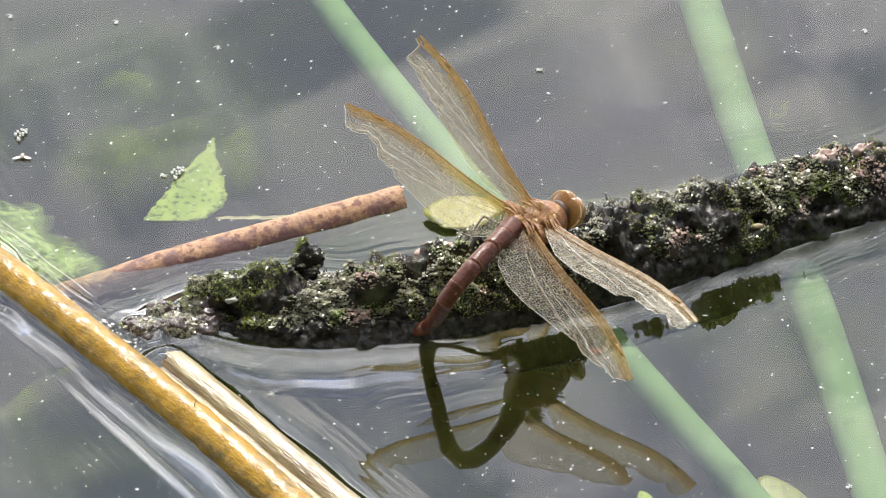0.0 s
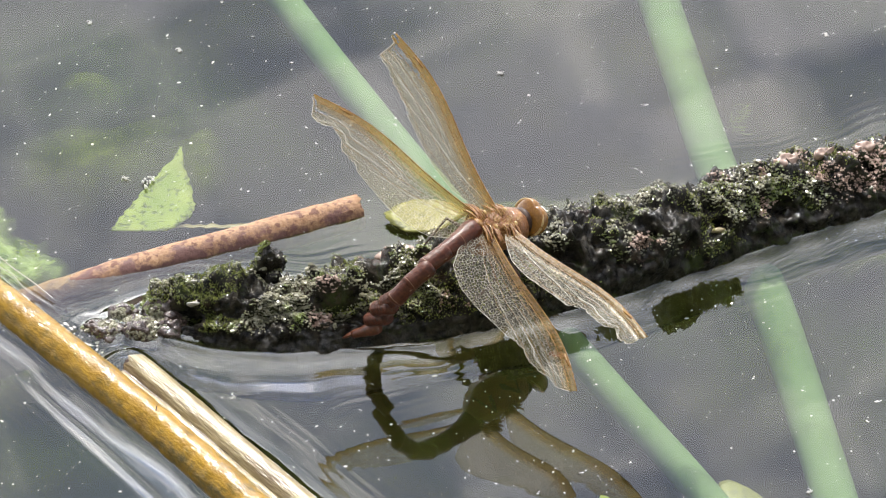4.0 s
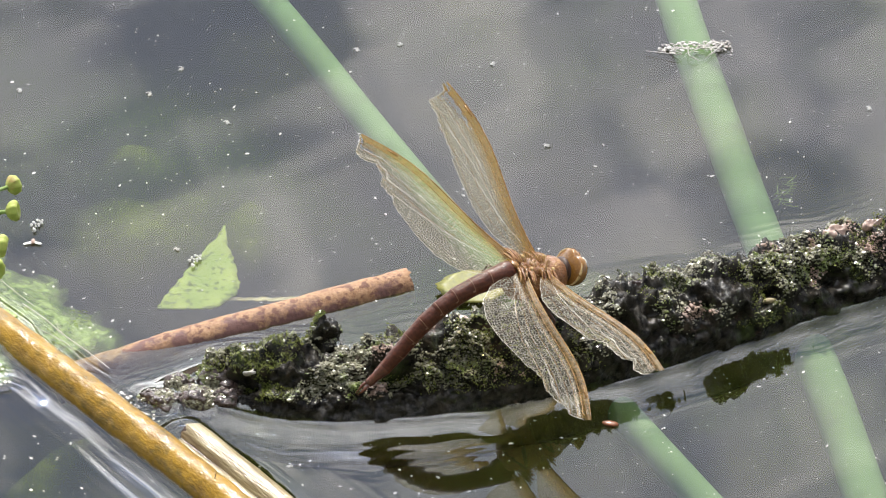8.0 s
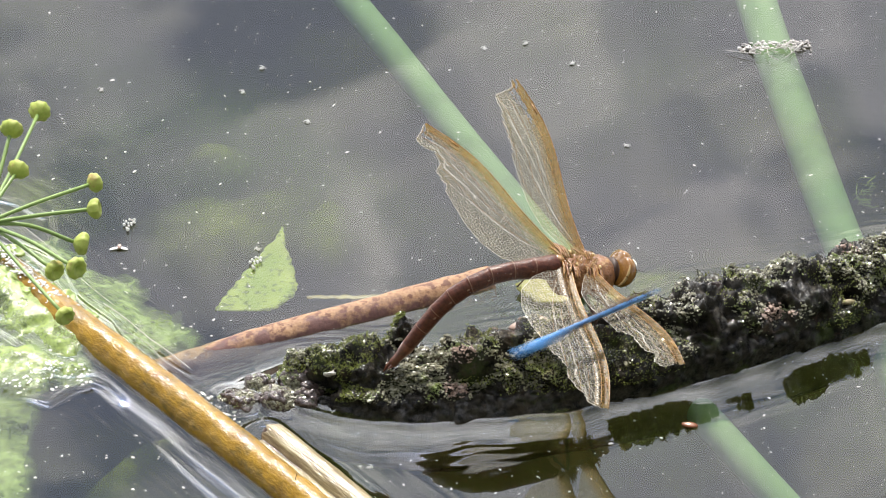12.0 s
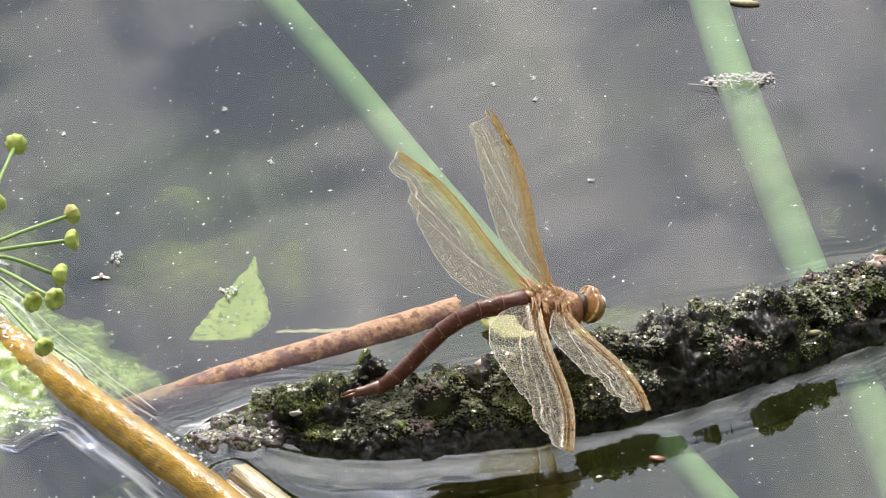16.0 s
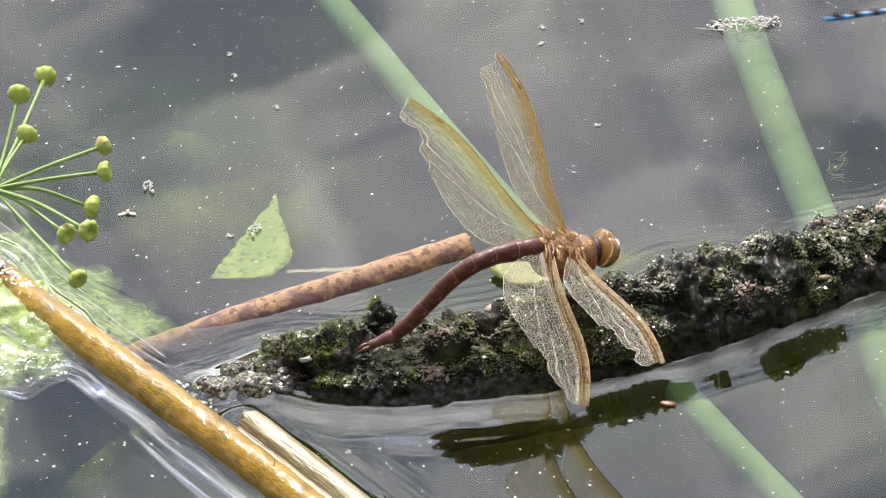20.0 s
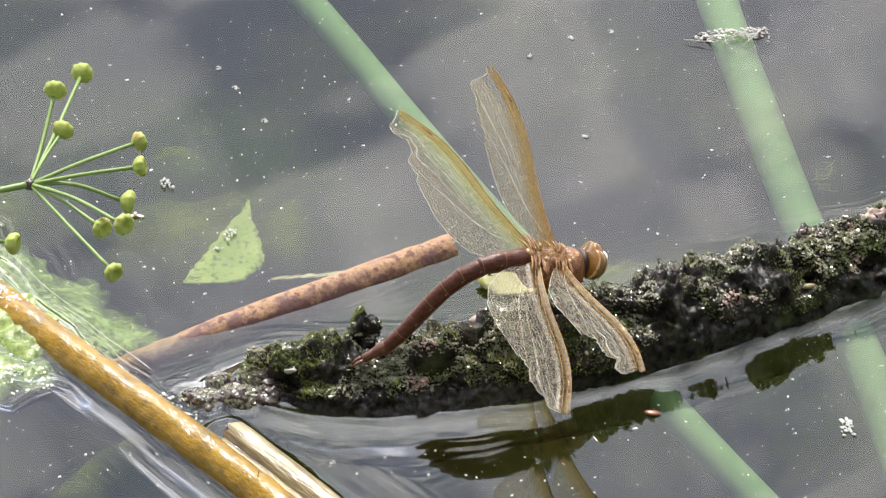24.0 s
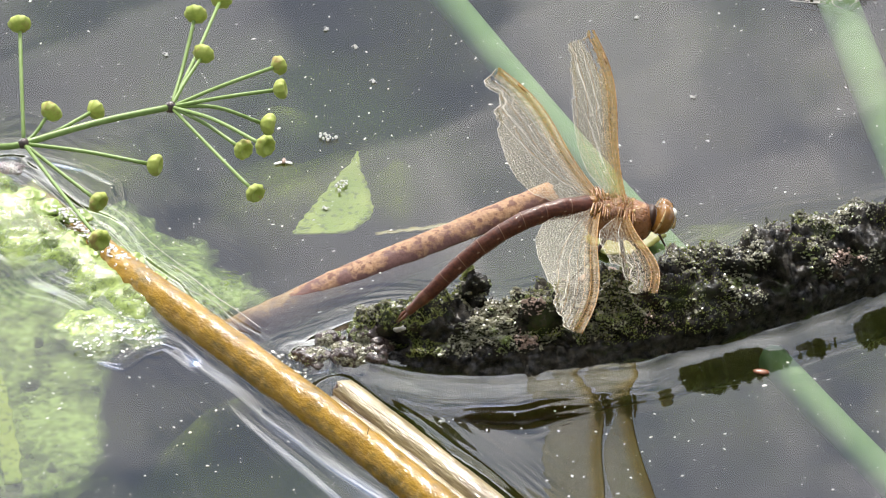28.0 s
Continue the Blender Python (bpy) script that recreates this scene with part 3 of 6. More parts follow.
    for line, height, width in (([(-0.1110, -0.0530), (-0.1060, -0.0550), (-0.1010, -0.0500), (-0.0960, -0.0480), (-0.0930, -0.0500), (-0.0890, -0.0550)], 0.00026, 0.0012),
                                ([(-0.0805, -0.0695), (-0.0720, -0.0810), (-0.0630, -0.0920), (-0.0510, -0.1080), (-0.0400, -0.1230)], 0.00017, 0.0007),
                                ([(-0.0720, -0.0830), (-0.0600, -0.0980), (-0.0480, -0.1140)], 0.00005, 0.0006),
                                ([(-0.1020, -0.0190), (-0.0850, -0.0400), (-0.0690, -0.0590)], 0.00016, 0.0008), ([(-0.0990, -0.0180), (-0.0820, -0.0390), (-0.0660, -0.0560)], 0.00014, 0.0007),
                                ([(-0.1380, 0.0215), (-0.1290, 0.0220), (-0.1180, 0.0180), (-0.1100, 0.0120), (-0.1085, 0.0040)], 0.00020, 0.0010)):
        z += ridge(line, height, width)
    z += rise + ripple + 0.00002 * np.sin(gx * 130 + gy * 60) + 0.000015 * np.sin(gx * 70 - gy * 150 + 2)
    ny, nx = gx.shape
    verts = np.stack([gx, gy, z], -1).reshape(-1, 3)
    i = np.arange(ny - 1)[:, None] * nx + np.arange(nx - 1)[None, :]
    faces = np.stack([i, i + 1, i + nx + 1, i + nx], -1).reshape(-1, 4)
    ob = sheet_mesh("water", verts.tolist(), faces.tolist(), WATER)
    tagged(ob, "still murky pond water with sky reflections", "water", kind="structure")
    bm = bmesh.new()
    bmesh.ops.create_grid(bm, x_segments=60, y_segments=60, size=60)
    for v in bm.verts:
        v.co.z = -0.11 + 0.02 * noise.noise(v.co * 0.4)
    tagged(link_mesh("pond_floor", bm, MUD), "dark olive mud of the pond bed", "ground", kind="structure")


build_water()


def build_unseen_bank():
    """Unseen overgrown bank, added behind the camera to block sky from the log's front."""
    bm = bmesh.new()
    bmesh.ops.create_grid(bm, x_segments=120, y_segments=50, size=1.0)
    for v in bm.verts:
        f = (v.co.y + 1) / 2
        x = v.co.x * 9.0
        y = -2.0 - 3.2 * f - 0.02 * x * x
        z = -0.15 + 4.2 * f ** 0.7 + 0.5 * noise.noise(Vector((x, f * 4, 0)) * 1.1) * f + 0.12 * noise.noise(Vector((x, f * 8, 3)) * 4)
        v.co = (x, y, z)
    tagged(link_mesh("bank", bm, HEDGE), "unseen dark green bank added behind the camera to block sky", "bank", kind="structure")


build_unseen_bank()


def build_unseen_bushes():
    """Unseen bushes across the pond, added to lay dark bands in the water's reflections."""
    verts, faces, n = [], [], 260
    for i in range(n + 1):
        x = -32 + 64 * i / n
        top = 3.4 + 1.6 * noise.noise(Vector((x * 0.22, 0, 0))) + 0.8 * noise.noise(Vector((x * 0.9, 4, 0))) + 0.35 * noise.noise(Vector((x * 3.1, 8, 0)))
        for k in range(9):
            f = k / 8
            verts.append((x, 24 + 1.6 * (1 - (1 - f) ** 2) + 0.5 * noise.noise(Vector((x, f * 4, 2))), -0.15 + top * f))
        verts.append((x, 28, -0.15))
    for i in range(n):
        for k in range(9):
            a = i * 10 + k
            faces.append((a, a + 10, a + 11, a + 1))
    tagged(sheet_mesh("unseen_bushes", verts, faces, HEDGE), "unseen dark green bushes added across the pond to darken reflections", "bank", kind="structure")


build_unseen_bushes()


def build_log():
    rows, sides = 640, 150
    spine = spline([q[:3] for q in LOG_LINE], rows)
    log = tagged(new("log"), "dark wet mossy log with rough bark lying in water", "log")
    verts, faces = [], []
    top = []
    for i, p in enumerate(spine):
        _, r = log_at(i / rows)
        u, v = frame_along(spine, i)
        for s in range(sides):
            a = 2 * math.pi * s / sides
            q = u * math.cos(a) + v * math.sin(a)
            w = p + q * r
            plate = abs(noise.noise(Vector((w.x * 95, w.y * 130, w.z * 130))))
            d = 0.0030 * noise.noise(w * 60) + 0.0046 * (0.3 - plate) + 0.0021 * noise.noise(w * 230) + 0.0018 * noise.noise(w * 520) + 0.0011 * noise.noise(w * 1100)
            crust = min(1.0, max(0.0, (q.z + 0.30 * max(q.y, 0.0) + 0.22 * noise.noise(w * 55) - 0.35) / 0.35))
            d *= min(1.0, max(0.22, (q.z + 0.15) / 0.55)) * (0.45 + 0.55 * crust)
            ridge = abs(noise.noise(Vector((w.x * 60, w.y * 160, w.z * 160))))
            d += 0.0036 * (0.35 - ridge) * min(1.0, max(0.22, (q.z + 0.15) / 0.55)) * (0.4 + 0.6 * crust)
            d -= 0.0060 * max(0.0, -q.y) * max(0.0, q.z) * min(1.0, max(0.0, (0.030 - w.x) / 0.025))      # worn shoulder towards open water
            d += 0.0050 * max(0.0, -q.y) * max(0.0, q.z) * math.exp(-((w.x - 0.064) / 0.014) ** 2)      # and a swelling further on
            pit = noise.noise(Vector((w.x * 120, w.y * 190, w.z * 190)) + Vector((7, 3, 1)))
            d -= 0.0030 * crust * min(1.0, max(0.0, (pit - 0.22) / 0.12))
            d += 0.0050 * min(1.0, max(0.0, -q.z - 0.12) / 0.4)      # swollen under water
            d -= 0.0032 * math.exp(-((w.x - TAIL_SPOT[0]) ** 2 + (w.y - TAIL_SPOT[1]) ** 2) / 0.00003) * max(0.0, q.z)
            w = w + q * d * min(1.0, r / 0.008)
            verts.append(w)
            if crust > 0.25 and q.z > 0.25:
                top.append((w, q))
    for i in range(rows):
        for s in range(sides):
            n = (s + 1) % sides
            faces.append((i * sides + s, i * sides + n, (i + 1) * sides + n, (i + 1) * sides + s))
    faces.append(tuple(range(sides))[::-1])
    faces.append(tuple(rows * sides + s for s in range(sides)))
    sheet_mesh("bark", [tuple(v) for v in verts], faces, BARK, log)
    # stub of a broken twig
    bm = bmesh.new()
    base = Vector((-0.0262, -0.0450, 0.0082))
    for v in ball(bm, base + Vector((0, 0, 0.0022)), (0.0034, 0.0030, 0.0056), None, 44, 32):
        p = v.co
        v.co += (p - base - Vector((0, 0, 0.002))).normalized() * (0.0020 * noise.noise(p * 330) + 0.0013 * noise.noise(p * 800) + 0.0007 * noise.noise(p * 1900))
    bm.normal_update()
    top += [(v.co.copy(), v.normal.copy()) for v in bm.verts if v.normal.z > 0.2 for _ in range(2)]
    part("knob", bm, BARK, log, "blackish bark knob with green moss")
    # crumbs of bark over the upper side, coloured paler to brighten the sunlit top
    vs, fs, worn_vs, worn_fs = [], [], [], []
    spots = [(w + Vector((random.uniform(-1, 1), random.uniform(-1, 1), 0)) * 0.00045, q) for w, q in random.choices(top, k=120000)]
    for x, y, z, r, h in RUBBLE:                # and over the lumps at its foot
        for _ in range(700):
            a, f = random.uniform(0, 6.28), math.sqrt(random.random()) * 0.95
            spots.append((Vector((x + r * 1.1 * f * math.cos(a), y + r * 0.95 * f * math.sin(a), z + 0.0012 + h * math.sqrt(1 - f * f))), Vector((0, 0, 1))))
    for w, q in spots:
        lumpy = noise.noise(w * 80) + 0.7 * noise.noise(w * 230)
        if w.x < 0.13 and q.z > random.uniform(0.50, 0.92) and lumpy > random.uniform(-0.18, 0.30):
            r = random.uniform(0.00009, 0.00021) if random.random() < 0.95 else random.uniform(0.00022, 0.00042)
            turn = Euler((random.gauss(0, 0.30), random.gauss(0, 0.30), random.uniform(0, 6))).to_matrix()
            worn = noise.noise(w * 62 + Vector((3, 9, 4))) > (-0.12 if w.x > 0.084 else 0.52)
            some, also = (worn_vs, worn_fs) if worn else (vs, fs)
            k, long = len(some), random.uniform(1.0, 1.7)
            for reach, z in ((1.0, random.uniform(0.25, 0.7)), (1.35, -0.5)):
                for j in range(5):
                    a = j * 1.2566 + random.uniform(-0.35, 0.35)
                    some.append(tuple(w + turn @ Vector((math.cos(a) * reach * long, math.sin(a) * reach, z)) * r))
            also.append(tuple(range(k, k + 5)))
            also += [(k + j, k + 5 + j, k + 5 + (j + 1) % 5, k + (j + 1) % 5) for j in range(5)]
    tagged(sheet_mesh("bark_crumb", vs, fs, WET_CRUMB, log, False), "wet glinting crumbs of bark", kind="stuff")
    tagged(sheet_mesh("worn_bark", worn_vs, worn_fs, WORN, log, False), "pinkish worn crumbs of bark", kind="stuff")
    # moss cushions of fine granules
    vs, fs = [], []
    for w, q in random.choices(top, k=60000):
        w = w + Vector((random.uniform(-1, 1), random.uniform(-1, 1), 0)) * 0.0005
        if noise.noise(w * 55) + 0.5 * noise.noise(w * 240) < 0.14 or w.x > 0.13:
            continue
        r = random.uniform(0.00008, 0.00020)
        k = len(vs)
        lean = (q + Vector((random.gauss(0, 0.7), random.gauss(0, 0.7), random.gauss(0, 0.5)))).normalized()
        side = lean.orthogonal().normalized()
        other = lean.cross(side)
        spin = random.uniform(0, 6.28)
        for j in range(3):
            a = spin + j * 2.09
            vs.append(tuple(w + (side * math.cos(a) + other * math.sin(a) * 0.5) * r * 1.4))
        vs.append(tuple(w + lean * r * random.uniform(1.5, 4.0)))
        fs += [(k, k + 1, k + 3), (k + 1, k + 2, k + 3), (k + 2, k, k + 3)]
    tagged(sheet_mesh("moss", vs, fs, MOSS, log, smooth=False), "bright green moss", kind="stuff")
    for x, y, z, r, h in RUBBLE:
        bm = bmesh.new()
        off = Vector((x * 400, y * 300, 0))
        for v in ball(bm, (0, 0, 0), (r * 1.12, r * 0.95, h), None, 44, 30):
            v.co += v.co.normalized() * (0.0011 * noise.noise(v.co * 330 + off) + 0.0008 * noise.noise(v.co * 900 + off) + 0.0004 * noise.noise(v.co * 2200 + off))
        part("bark_lump", bm, WET_ROT, log, "wet purplish lump of rotten bark").matrix_basis = pose(x, y, z + 0.0012)
    # paler flakes where the bark has worn off
    rng = random.Random(5)
    for x, y, z, lx, ly, shade, label in ((0.0905, -0.0095, 0.0141, 0.0075, 0.0034, WORN, "pinkish worn bark flake"), (0.0990, -0.0060, 0.0134, 0.0060, 0.0030, WORN, "pale worn bark flake"),
                                          (0.0790, -0.0162, 0.0100, 0.0040, 0.0020, WORN, "pinkish worn bark flake"), (-0.0471, -0.0550, 0.0054, 0.0042, 0.0026, WET_ROT, "purplish rotten bark flake"),
                                          (-0.0433, -0.0480, 0.0096, 0.0034, 0.0010, FOAM, "white chip"), (-0.0422, -0.0546, 0.0091, 0.0032, 0.0011, FOAM, "white chip"), (-0.0060, -0.0465, 0.0126, 0.0050, 0.0020, WET_ROT, "brownish bark flake"),
                                          (0.0440, -0.0300, 0.0148, 0.0040, 0.0018, WET_ROT, "reddish bark flake"),
                                          (0.1080, -0.0028, 0.0126, 0.0050, 0.0030, WORN, "pinkish worn bark flake")):
        bm = bmesh.new()
        for v in ball(bm, (0, 0, 0), (lx / 2, ly / 2, 0.0011), None, 26, 12):
            v.co += Vector((noise.noise(v.co * 420 + Vector((x, y, 0)) * 900), noise.noise(v.co * 420 + Vector((9, x * 900, 0))), noise.noise(v.co * 800))) * 0.0009
        flake = part("bark_flake", bm, shade, log, label)
        flake.matrix_basis = pose(x, y, z - 0.0006, rng.uniform(10, 28), rng.uniform(-8, 8), 22 + rng.uniform(-15, 15))
    # pale insect husk stuck to the bark
    bm = bmesh.new()
    ball(bm, (0, 0, 0), (0.0019, 0.0007, 0.0006), None, 12, 8, 0.2, 900)
    husk = tagged(link_mesh("husk", bm, STRAW), "small pale straw-coloured husk stuck on bark", "husk")
    husk.matrix_world = pose(0.0742, -0.0312, 0.0105, 0, 0, 15)


build_log()


# ---- stems in the water ----
def build_reed(points, radius, label):
    reed = tagged(new("reed_stem"), label, "reed stem", group="green reed stems")
    line = spline(points, 60)
    bm = bmesh.new()
    tube(bm, line, [radius * (1 + 0.02 * noise.noise(p * 40)) for p in line], 20)
    part("stem", bm, REED, reed)
    return reed


R1, R2 = 0.0049, 0.0036
build_reed([(0.0512, 0.155, -0.0075), (0.0585, 0.104, -0.0066), (0.0653, 0.0650, -0.0062), (0.0752, 0.0125, -0.0062), (0.0870, -0.0395, -0.0062), (0.0955, -0.086, -0.0065), (0.104, -0.135, -0.007)], R1,
           "thick pale green reed stem under the water surface")
build_reed([(-0.070, 0.160, -0.006), (-0.0385, 0.1000, -0.0052), (-0.0120, 0.0460, -0.0048), (0.0120, 0.0000, -0.0048), (0.0455, -0.0605, -0.0048), (0.0720, -0.1070, -0.005), (0.092, -0.142, -0.006)], R2,
           "slender pale green reed stem under the water surface")


def build_sheath():
    """A frayed ring of foam and fibre round the thick reed."""
    sheath = tagged(new("node_sheath"), "frayed whitish sheath ringing a green reed at the surface", "sheath")
    bm = bmesh.new()
    for k in range(190):
        f = k / 189
        x = -0.0088 + 0.0176 * f
        ball(bm, (x, 0.0012 * math.sin(f * 3.1) + random.gauss(0, 0.0011), random.uniform(-0.0002, 0.0004)), [random.uniform(0.00015, 0.0006), random.uniform(0.0001, 0.0004), random.uniform(0.0001, 0.0002)], None, 7, 5, 0.6, 1500)
    part("foam_band", bm, FOAM, sheath)
    for k in range(8):
        bm = bmesh.new()
        x = random.uniform(-0.009, 0.009)
        tube(bm, spline([(x, 0, 0.0006), (x + random.uniform(-0.003, 0.003), random.uniform(-0.004, 0.002), 0.001), (x + random.uniform(-0.006, 0.006), random.uniform(-0.006, 0.003), 0.0005)], 6), 0.00012, 4)
        part("fibre", bm, FOAM, sheath)
    sheath.matrix_world = pose(0.0614, 0.0795, 0.0003, 0, 0, 4)


build_sheath()


def build_cane():
    cane = tagged(new("cane"), "wet glossy mustard-yellow cane floating on the pond", "cane")
    line = spline(CANE_LINE, 420)
    bm = bmesh.new()
    tube(bm, line, [0.0042 * (1 + 0.03 * noise.noise(p * 60) + 0.025 * noise.noise(p * 260)) for p in line], 40, True, 0.05)
    part("stem", bm, CANE, cane)
    bm = bmesh.new()
    tube(bm, spline([(0, 0, 0), (0.0006, 0.0006, 0.0012), (0.0010, 0.0012, 0.0028)], 5), [0.0004, 0.0003, 0.0001, 0.0001, 0.0001, 0.00005], 5)
    p = part("bud_spur", bm, LEG, cane)
    p.matrix_basis = pose(-0.0500, -0.0895, 0.0048)
    # split reed lying against it: a hollow ridge, a thin strip and the rotten pith between them
    split = tagged(new("split_reed"), "pale split straw-coloured reed with a dark groove", "reed")
    line = spline(CUT_LINE, 110)
    across = Vector((0.77, 0.64, 0))
    bm = bmesh.new()
    rings = []
    for k, p in enumerate(line):
        u, v = frame_along(line, k)
        ring = []
        prof = [(math.cos(radians(250 * q / 15 - 60)), math.sin(radians(250 * q / 15 - 60)), 0.0034) for q in range(16)]
        prof += [(math.cos(radians(190 - 250 * q / 15)), math.sin(radians(190 - 250 * q / 15)), 0.0025) for q in range(16)]
        for c, d, r in prof:
            w = r * (1 + 0.05 * noise.noise(Vector((c * 2, d * 2, k * 0.09))) + 0.02 * noise.noise(Vector((c * 7, d * 7, k * 0.5))))
            if k < 3:                            # torn end
                p = line[k] + (line[5] - line[0]).normalized() * (3 - k) * 0.0007 * (0.6 + 1.3 * noise.noise(Vector((c * 2.2, d * 2.2, r * 600))))
            ring.append(bm.verts.new(p + across * 0.0012 + (across * c + Vector((0, 0, 1)) * d) * w))
        rings.append(ring)
    n = len(rings[0])
    for a, b in zip(rings, rings[1:]):
        for q in range(n):
            bm.faces.new((a[q], a[(q + 1) % n], b[(q + 1) % n], b[q]))
    bm.faces.new(rings[0])
    bm.faces.new(rings[-1][::-1])
    bmesh.ops.recalc_face_normals(bm, faces=bm.faces)
    part("shell", bm, STRAW, split)
    # dark ball put in for the shade inside the torn end
    bm = bmesh.new()
    ball(bm, line[2] + across * 0.0012 + Vector((0, 0, 0.0002)), (0.0026, 0.0026, 0.0026), None, 20, 14, 0.25, 900)
    part("hollow_shade", bm, LEG, split, "dark ball for the shade of the torn end")
    bm = bmesh.new()
    tube(bm, [q - across * 0.0032 + Vector((0, 0, 0.0007 + 0.0004 * noise.noise(q * 60))) for q in line[3:]], [0.0014 * (1 + 0.1 * noise.noise(q * 150)) for q in line[3:]], 12)
    part("strip", bm, STRAW, split, "pale fibrous strip")
    bm = bmesh.new()
    tube(bm, [q - across * 0.0019 + Vector((0, 0, 0.0004)) for q in line[2:]], [0.0010 * (1 + 0.2 * noise.noise(q * 150)) for q in line[2:]], 10)
    part("pith", bm, WET_ROT, split, "purplish brown rotten groove")


build_cane()


def build_brown_stem():
    stem = tagged(new("dead_stem"), "blotchy rotten brown stem floating half under water", "stem")
    bm = bmesh.new()
    line = spline([(0, 0, -0.0016), (-0.025, 0.0002, -0.0017), (-0.0540, 0.0012, -0.0026), (-0.0850, 0.0030, -0.0060)], 90)
    tube(bm, line, [0.0041 * (1 + 0.05 * noise.noise(p * 90)) for p in line], 26, True, 0.05)
    for v in bm.verts:
        if v.co.x > -0.0005:                    # ragged broken end
            v.co.x += random.uniform(-0.0004, 0.0013)
    part("stem", bm, ROTTEN, stem)
    bm = bmesh.new()
    ball(bm, (0.0, 0, -0.0016), (0.0010, 0.0027, 0.0027), None, 16, 12, 0.3, 900)
    part("pith", bm, ROTTEN, stem)
    return stem


DEAD_STEM = build_brown_stem()


# ---- leaves ----
def build_leaf(name, outline, material, label, thick=0.0002, curl=0.00015, category="leaf"):
    """A thin leaf blade from half-widths along a midrib, with midrib and closed underside."""
    leaf = tagged(new(name), label, category)
    verts, faces = [], []
    n, w = len(outline), 9
    for top in (1, 0):
        for k, (x, y, lo, hi) in enumerate(outline):
            for j in range(w):
                f = j / (w - 1)
                dx, dy = x, y
                px = dx + (lo * (1 - f) + hi * f)
                z = 0.0001 + curl * (abs(f - 0.5) * 2) ** 2 + 0.00006 * noise.noise(Vector((px, dy, 0)) * 160) + (thick if top else 0)
                verts.append((px, dy, z))
    for k in range(n - 1):
        for j in range(w - 1):
            a = k * w + j
            faces.append((a, a + 1, a + w + 1, a + w))
            b = n * w + a
            faces.append((b, b + w, b + w + 1, b + 1))
    rim = [j for j in range(w)] + [k * w + w - 1 for k in range(1, n)] + [(n - 1) * w + j for j in range(w - 2, -1, -1)] + [k * w for k in range(n - 2, 0, -1)]
    for a, b in zip(rim, rim[1:] + rim[:1]):
        faces.append((b, a, n * w + a, n * w + b))
    sheet_mesh("blade", verts, faces, material, leaf)
    return leaf


def outline(rows, n):
    """Smooth rows (y, left edge, right edge) into an outline with slightly toothed edges."""
    out = []
    for k in range(n + 1):
        f = k / n * (len(rows) - 1)
        i = min(int(f), len(rows) - 2)
        t = f - i
        y, lo, hi = (rows[i][q] + (rows[i + 1][q] - rows[i][q]) * t for q in range(3))
        out.append((0.0, y, lo + random.uniform(-1, 1) * 0.00045, hi + random.uniform(-1, 1) * 0.00035))
    return out


LEAF_THING = build_leaf("floating_leaf", outline([(0.0012, -0.0004, 0.0001), (-0.0025, -0.0017, 0.0002), (-0.007, -0.0040, 0.0007), (-0.012, -0.0066, 0.0022), (-0.017, -0.0090, 0.0030), (-0.021, -0.0110, 0.0038), (-0.0245, -0.0126, 0.0030), (-0.0275, -0.0140, 0.0010), (-0.0300, -0.0148, -0.0020)], 40),
                        LEAF, "pale green torn leaf lying at the water surface")
y_leaf = build_leaf("yellow_leaf", outline([(0, -0.003, 0.004), (0.003, -0.007, 0.008), (0.006, -0.008, 0.011), (0.009, -0.005, 0.008), (0.0105, -0.001, 0.003)], 18), YELLOW_LEAF,
                    "yellow-green leaf caught behind the log")
y_leaf.matrix_world = pose(0.0070, -0.0200, 0.0008, 6, 0, 0)
blade = build_leaf("grass_blade", outline([(0, -0.0006, 0.0002), (0.006, -0.0005, 0.0005), (0.013, -0.0006, 0.0006), (0.018, -0.0003, 0.0002)], 20), STRAW, "short pale blade of grass afloat", 0.0002, 0.0002, "grass")

SUNK_BLADE = build_leaf("grass_blade", outline([(0, -0.0022, 0.0016), (0.010, -0.0026, 0.0022), (0.022, -0.0024, 0.0018), (0.034, -0.0016, 0.0012), (0.046, -0.0008, 0.0004)], 26), LEAF, "pale green grass blade sunk among algae", 0.0002, 0.0002, "grass")
SUNK_BLADE.matrix_world = pose(-0.1275, -0.0930, -0.0028, 0, 0, 9)


